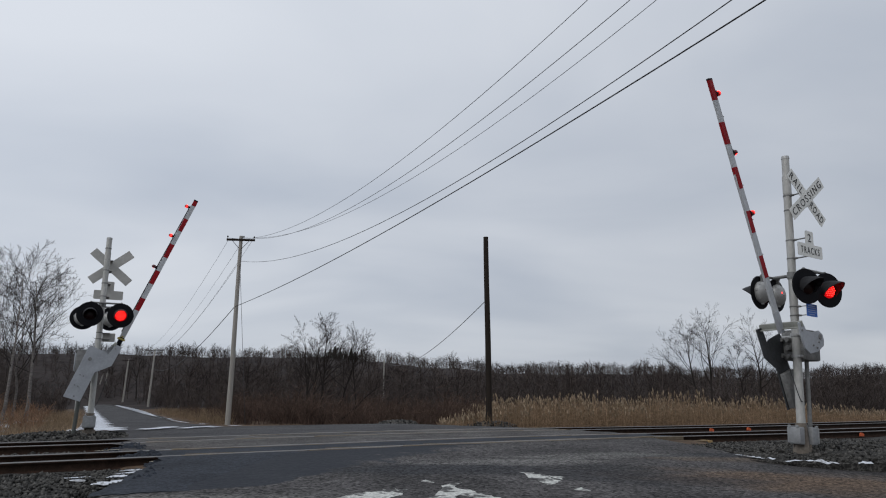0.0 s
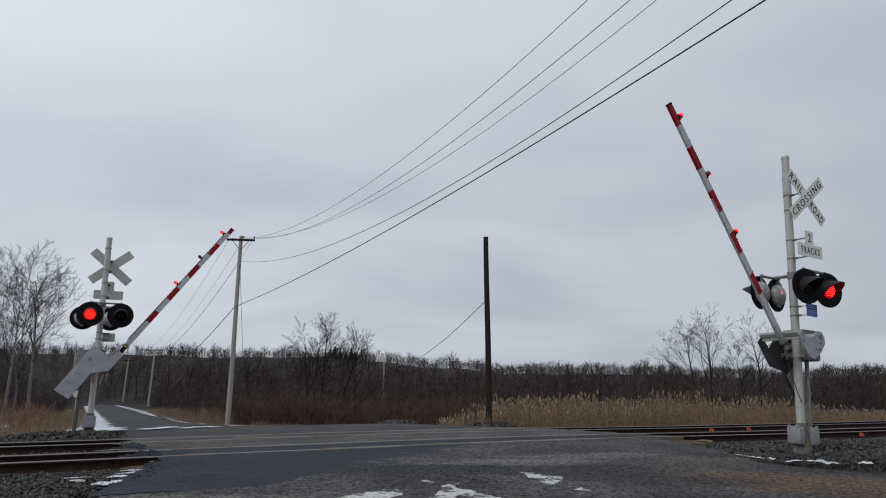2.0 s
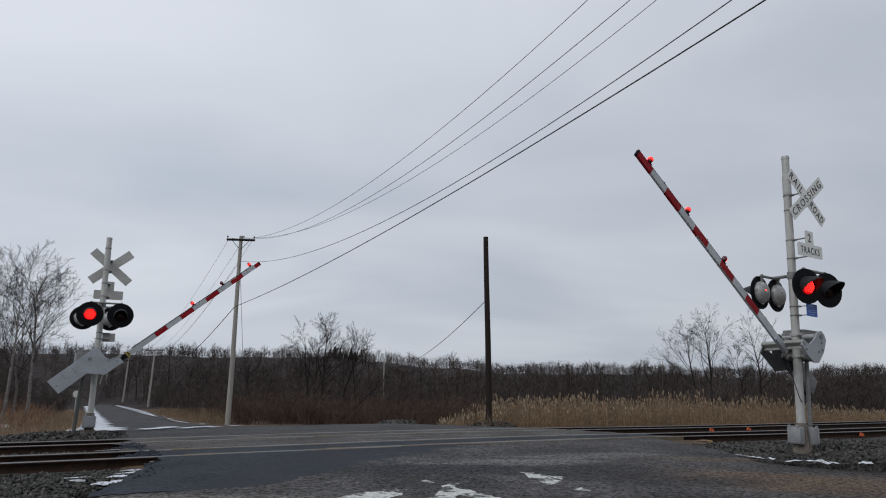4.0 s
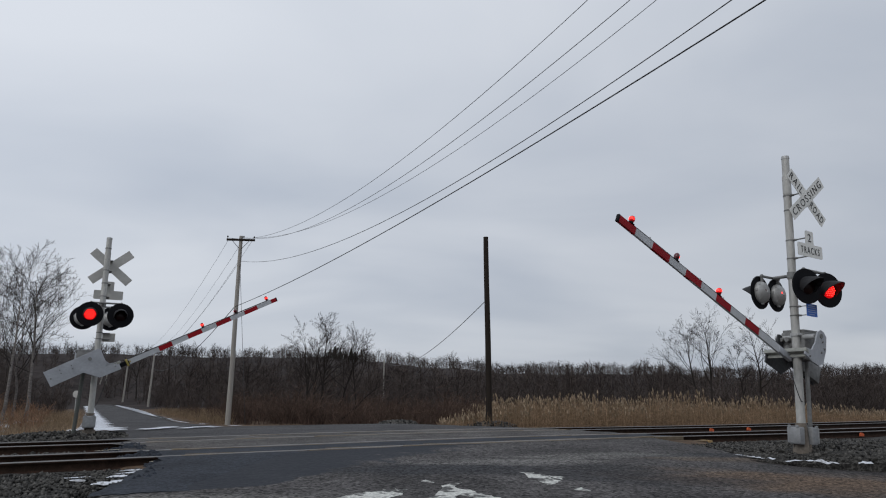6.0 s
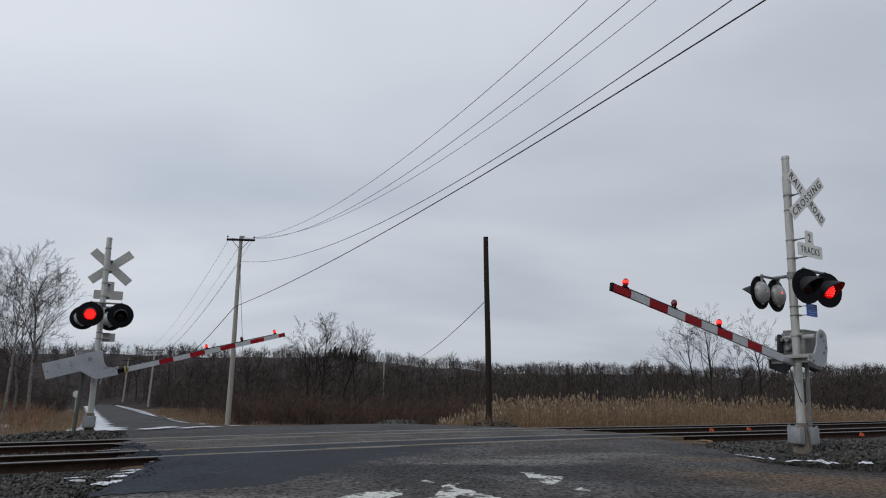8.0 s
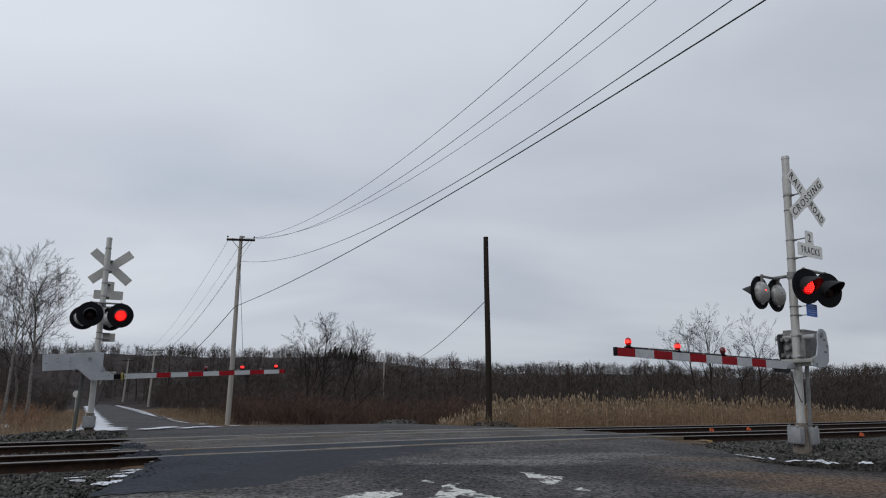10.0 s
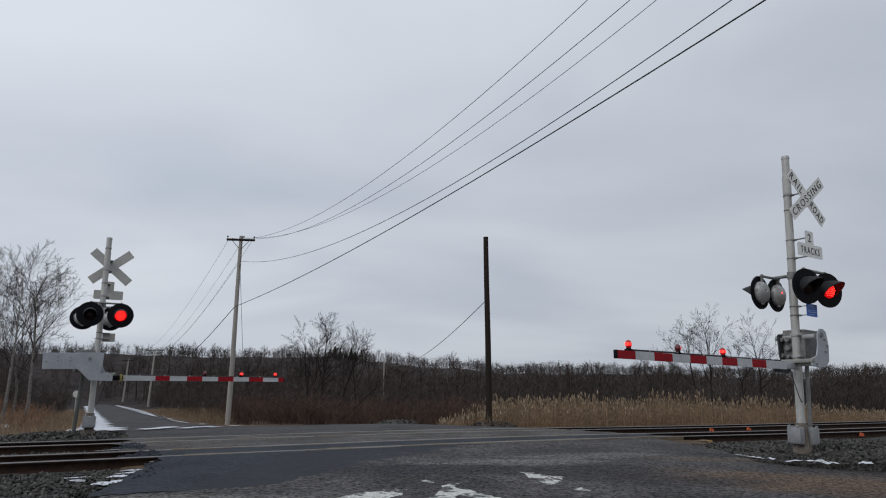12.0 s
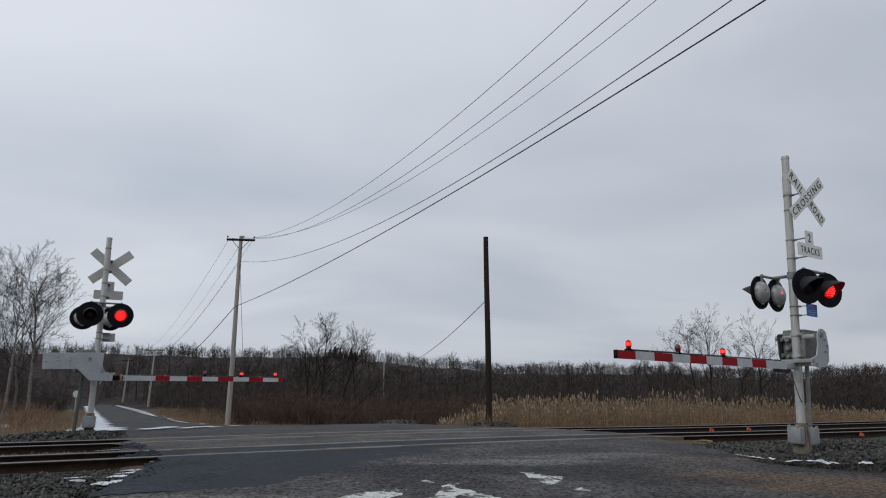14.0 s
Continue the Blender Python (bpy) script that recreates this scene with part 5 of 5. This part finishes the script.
for k, (t, r, w, h) in enumerate(((1.25, 13.25, 0.28, 0.10), (1.05, 15.2, 0.35, 0.12), (0.75, 13.0, 0.12, 0.07), (1.45, 12.05, 0.14, 0.07))):
    blot("pale_splinter", [(t - w, r - h), (t + w * 0.4, r - h * 0.4), (t + w, r + h * 0.6), (t, r + h * 0.5)], lambda a, b: hump(a) - 0.06, M_TIMBER_PALE, "pale splintered timber lying between the rails", "timber", 80 + k, 0.03)
# snow banks along the road beyond the tracks
blot("snow_bank", [(0.75, 22.8), (1.75, 22.4), (1.95, 27), (2.2, 35), (2.9, 52), (3.5, 75), (5.0, 130), (4.0, 130), (2.6, 75), (1.9, 52), (1.1, 36), (0.9, 27)], on_road(0.05), M_SNOW, "low bank of snow along the road edge", "snow", 40, 0.34)
blot("snow_bank", [(6.5, 41), (6.55, 47), (6.9, 56), (7.4, 69), (8.2, 84), (8.7, 103), (9.2, 141), (9.75, 141), (9.1, 103), (8.55, 84), (7.75, 69), (7.15, 56), (6.75, 47)], on_road(0.05), M_SNOW, "low bank of snow along the road edge", "snow", 41, 0.26)
for k, pts in enumerate(([(2.4, 23.0), (3.1, 23.9), (3.9, 25.2), (4.3, 26.4), (4.1, 26.8), (3.3, 25.4), (2.6, 24.0)], [(3.5, 23.3), (4.4, 24.2), (4.8, 25.0), (4.4, 25.0), (3.6, 24.2)],
                         [(4.5, 23.7), (4.9, 24.3), (4.7, 24.6)], [(5.4, 25.0), (5.8, 25.2), (5.6, 25.6)], [(6.7, 39), (6.9, 39), (6.7, 37.5)])):
    blot("snow_patch", pts, on_road(0.035), M_SNOW, S, "snow", 50 + k, 0.32)
for k in range(26):
    rr = random.Random(600 + k)
    t, r = rr.uniform(-4.0, 0.9), rr.uniform(24, 50)
    w, h = rr.uniform(0.3, 1.0), rr.uniform(0.8, 3.2)
    blot("snow_patch", [(t - w, r), (t, r - h), (t + w, r), (t, r + h)], lambda a, b: ground_z(*plan(a, b)[:2]) + 0.16, M_SNOW, "snow lying between dry grass on the verge", "snow", 70 + k, 0.25)


def near_left(g):
    while True:
        t, r = g.uniform(-4.5, 1.2), g.uniform(6.5, 12.0)
        if t < road_edges(r)[0] - 0.05 and r < 11.9:
            return t, r


def near_right(g):
    while True:
        t, r = 10.9 + 9 * g.uniform(0, 1) ** 1.5, g.uniform(5.4, 11.9)
        if t > road_edges(r)[1] + 0.02:
            return t, r


def far_left(g):
    return 1.6 - 9 * g.uniform(0, 1) ** 1.2, g.uniform(18.2, 21.6)


def far_right(g):
    return 12.2 + 8 * g.uniform(0, 1) ** 1.5, g.uniform(18.3, 22.5)


stones("ballast_stones", 7500, near_left, 1, (0.010, 0.032), "loose grey crushed stones beside the near rail")
stones("ballast_stones", 6500, near_right, 2, (0.012, 0.030), "loose grey crushed stones round the signal's foot")
stones("ballast_stones", 3800, far_left, 3, (0.025, 0.05), "loose grey crushed stones beyond the far rail")
stones("ballast_stones", 2200, far_right, 4, (0.025, 0.05), "loose grey crushed stones beyond the far rail")
stones("ballast_stones", 900, lambda g: (g.uniform(-5, 1.1), g.uniform(14.0, 16.1)), 5, (0.02, 0.05), "crushed stones between the tracks")


def broken_edge(g):
    r = g.uniform(9.6, 12.0)
    return road_edges(r)[0] - 0.28 + abs(g.normal(0.0, 0.18)), r


def edge_ramp(t, r):
    """Crumbled slope from the ballast up to the road's broken edge."""
    a = road_edges(r)[0]
    return bed_z(t, r) + (road_z(t, r) - 0.05 - bed_z(t, r)) * smooth(a - 0.35, a + 0.05, t)


def strip_ramp(t, r):
    return -0.165 + (hump(t) + 0.12) * smooth(CROSS_A - 0.5, CROSS_A + 0.15, t)


def strip_end(g):
    return CROSS_A + g.uniform(-0.55, 0.3), g.uniform(12.35, 13.55) if g.uniform() < 0.5 else g.uniform(13.9, 16.2)


stones("asphalt_rubble", 520, broken_edge, 6, (0.02, 0.06), "dark crumbled asphalt along the crossing's broken edge", M_PATCH, edge_ramp)
stones("asphalt_rubble", 420, strip_end, 7, (0.02, 0.065), "dark crumbled asphalt between the rails", M_PATCH, strip_ramp)


def stone_heap(x, y, w, h, label, seed):
    """A low heap of crushed stone: a mound with loose lumps on it."""
    rng = np.random.default_rng(seed)
    root = base_empty("gravel_heap", Matrix.Translation((x, y, ground_z(x, y))), label, "gravel heap")
    bm = bmesh.new()
    bmesh.ops.create_icosphere(bm, subdivisions=3, radius=1.0)
    for v in bm.verts:
        k = 1 + 0.25 * noise.noise(v.co * 2.3 + Vector((seed, 0, 0)))
        v.co = Vector((v.co.x * w * k, v.co.y * w * 0.7 * k, v.co.z * h * k))
    part("mound", bm, M_BALLAST, root)
    bm = bmesh.new()
    bmesh.ops.create_icosphere(bm, subdivisions=1, radius=1.0)
    bv = np.array([v.co[:] for v in bm.verts])
    bf = np.array([[v.index for v in f.verts] for f in bm.faces])
    bm.free()
    V, Fc = [], []
    for k in range(420):
        a, q = rng.uniform(0, 6.28), rng.uniform(0, 1) ** 0.5
        s = rng.uniform(0.03, 0.075)
        c = np.array([w * 1.05 * q * math.cos(a), w * 0.73 * q * math.sin(a), h * math.sqrt(max(0, 1 - q * q)) + 0.01])
        V.append(bv * (1 + rng.uniform(-0.3, 0.3, (len(bv), 1))) * s * rng.uniform(0.6, 1.3, 3) + c)
        Fc.append(bf + k * len(bv))
    ob = mesh_arrays("stone_cover", np.concatenate(V), np.concatenate(Fc), M_STONE)
    ob.parent = root
    tagged(ob, kind="stuff")


stone_heap(2.15, 31.2, 1.4, 0.62, "heap of grey crushed stone round the dark pole", 3)
stone_heap(-1.9, 29.6, 0.8, 0.17, "low heap of crushed stone at the asphalt's edge", 4)
stone_heap(-0.5, 29.9, 1.3, 0.12, "low heap of crushed stone at the asphalt's edge", 5)


# ---- small things by the tracks ----
def make_small_things():
    root = base_empty("leaning_post", Matrix.Translation((-8.95, 16.95, 0.05)), "leaning grey steel post beside the signal", "post")
    bm = bmesh.new()
    add_tube(bm, (0, 0, -0.3), (0.10, 0, 1.55), 0.045, sides=12)
    add_tube(bm, (0.10, 0, 1.55), (0.102, 0, 1.58), 0.05, sides=12)
    part("shaft", bm, M_OLIVE, root)
    x, y = -31.7, 60.0
    root = base_empty("round_sign", Matrix.Translation((x, y, ground_z(x, y))), "round road sign seen from behind on a thin post", "road sign")
    bm = bmesh.new()
    add_tube(bm, (0, 0, -0.3), (0, 0, 2.15), 0.035, sides=8)
    part("post", bm, M_ALUMINIUM, root)
    bm = bmesh.new()
    add_lathe(bm, [(0.0, 0.03), (0.29, 0.03), (0.30, 0.035), (0.30, 0.045), (0.0, 0.05)], (0, 0, 1.9), "-y", 24)
    part("plate", bm, M_SIGN_BACK, root)
    bm = bmesh.new()
    add_box(bm, (0, -0.055, 1.9), (0.3, 0.012, 0.04))
    part("brace", bm, M_ALUMINIUM, root)
    # end of a painted timber under the near rail, and paint on the rails
    root = base_empty("yellow_timber", Matrix.Translation(plan(13.75, 11.9, -0.10)) @ Matrix.Rotation(radians(TURN), 4, "Z"), "worn yellow-painted timber end under the rail", "timber")
    bm = bmesh.new()
    add_box(bm, (0.18, 0, -0.01), (0.12, 0.3, 0.15), bevel=0.012)
    part("painted_end", bm, M_PALE_YELLOW, root)
    bm = bmesh.new()
    add_box(bm, (-0.08, 0, -0.01), (0.38, 0.24, 0.14), bevel=0.015)
    part("beam", bm, M_YELLOW, root)
    for tau, rho in ((20.8, 12.19), (21.3, 16.39), (19.4, 16.39)):
        bm = bmesh.new()
        add_plate(bm, [(-0.09, -0.13), (0.08, -0.14), (0.10, -0.09), (0.05, -0.045), (-0.03, -0.03), (-0.085, -0.06)], -0.105, -0.06)
        for v in bm.verts:
            v.co.y += random.uniform(-0.004, 0.004)
        ob = link("paint_mark", bm, M_ORANGE)
        ob.matrix_world = Matrix.Translation(plan(tau, rho, hump(tau))) @ Matrix.Rotation(radians(TURN), 4, "Z")
        tagged(ob, "bright orange paint mark sprayed against the rail", "paint mark", "orange paint marks")


make_small_things()


def conifer(x, y, h, seed):
    """A small dark conifer on the hill: a stem with drooping whorls."""
    rng = np.random.default_rng(seed)
    root = base_empty("conifer", Matrix.Translation((x, y, ground_z(x, y))), "small dark conifer on the wooded hilltop", "tree", "conifers on the hill")
    V, Fq = prisms(np.array([[0, 0, -0.5]]), np.array([[0, 0, h]]), np.array([0.18]), np.array([0.03]), 6)
    o = mesh_arrays("trunk", V, Fq, M_BARK)
    o.parent = root
    P0, P1 = [], []
    for k in range(260):
        f = rng.uniform(0.05, 1)
        a = rng.uniform(0, 6.28)
        ln = (1 - f) * h * 0.34 + 0.25
        b = np.array([0, 0, f * h])
        P0.append(b), P1.append(b + np.array([math.cos(a) * ln, math.sin(a) * ln, -0.25 * ln]))
    n = len(P0)
    V, Fq = prisms(np.array(P0), np.array(P1), np.full(n, 0.16), np.full(n, 0.05), 4)
    o = mesh_arrays("crown", V, Fq, M_CONIFER)
    o.parent = root


for k, (u, h) in enumerate(((-0.158, 5.6), (-0.150, 4.4), (-0.134, 5.4), (-0.128, 4.0), (-0.165, 4.2), (-0.142, 3.8))):
    conifer(u * (290 + k), 290 + k, h, 40 + k)

# pale dead stem standing at the edge of the woods, and a fallen branch
tree_thing(61, 30.0, 75, 4.6, 0.10, M_BIRCH, "pale dead stem at the edge of the woods", (-0.02, 0), levels=2, kids=(3,), spread_deg=25, wobble=0.02)
P0, P1, R0, R1, L = grow_tree(62, 4.4, 0.07, levels=3, kids=(4, 3), spread_deg=35)
V, Fq = prisms(P0, P1, R0, R1, 5)
fallen = mesh_arrays("fallen_branch", V, Fq, M_BARK)
fallen.matrix_world = Matrix.Translation((-6.6, 44.0, ground_z(-6.6, 44) + 0.25)) @ Matrix.Rotation(radians(58), 4, "Y")
tagged(fallen, "fallen bare branch leaning in the brush", "branch")

# ---- motion ----
def blink(ball, face, on_off):
    """Turns a half-lit lamp insert: glowing half outwards while on, inwards while off."""
    c = ball.matrix_basis.translation.copy()
    step = 1.0 / FPS
    rows, last = [], None
    for t, on in on_off:
        a = 0.0 if on else 180.0
        if last is None:
            rows.append((0.0, a))
        else:
            s = 1 if a > last else -1
            rows.append((t - 2 * step, last))
            rows.append((t - step, last + s * 60))
            rows.append((t, last + s * 120))
            rows.append((t + step, a))
        last = a
    rows.append((SECONDS, last))
    walk(ball, [(t, Matrix.Translation(c) @ Matrix.Rotation(radians(face + a), 4, "Z")) for t, a in rows])


def flashes(first, period, length, lit_first):
    """Times at which one side lights (True) and goes out (False), from the clip's start to its end."""
    out = [(0.0, lit_first)]
    t = first
    while t < SECONDS - 0.045:
        out.append((t, True))
        if t + length < SECONDS - 0.045:
            out.append((t + length, False))
        t += period
    return out


def motions():
    for s, (first, period, length) in ((signal_right, (0.15, 1.2, 0.6)), (signal_left, (0.40, 1.075, 0.59))):
        walk(s["arm"], s["rows"])
        a = flashes(first, period, length, False)
        b = [(t, not on) for t, on in a]
        # beyond the tracks the far signal is seen from behind, where its sides are swapped
        one, two = (s["lefts"], s["rights"]) if s is signal_right else (s["rights"], s["lefts"])
        for ball in one:
            blink(ball, ball["face"], a)
        for ball in two:
            blink(ball, ball["face"], b)
        inner, middle, tip = s["bulbs"]
        blink(inner, inner["face"], b if s is signal_right else a)
        blink(middle, middle["face"], a if s is signal_right else b)


motions()
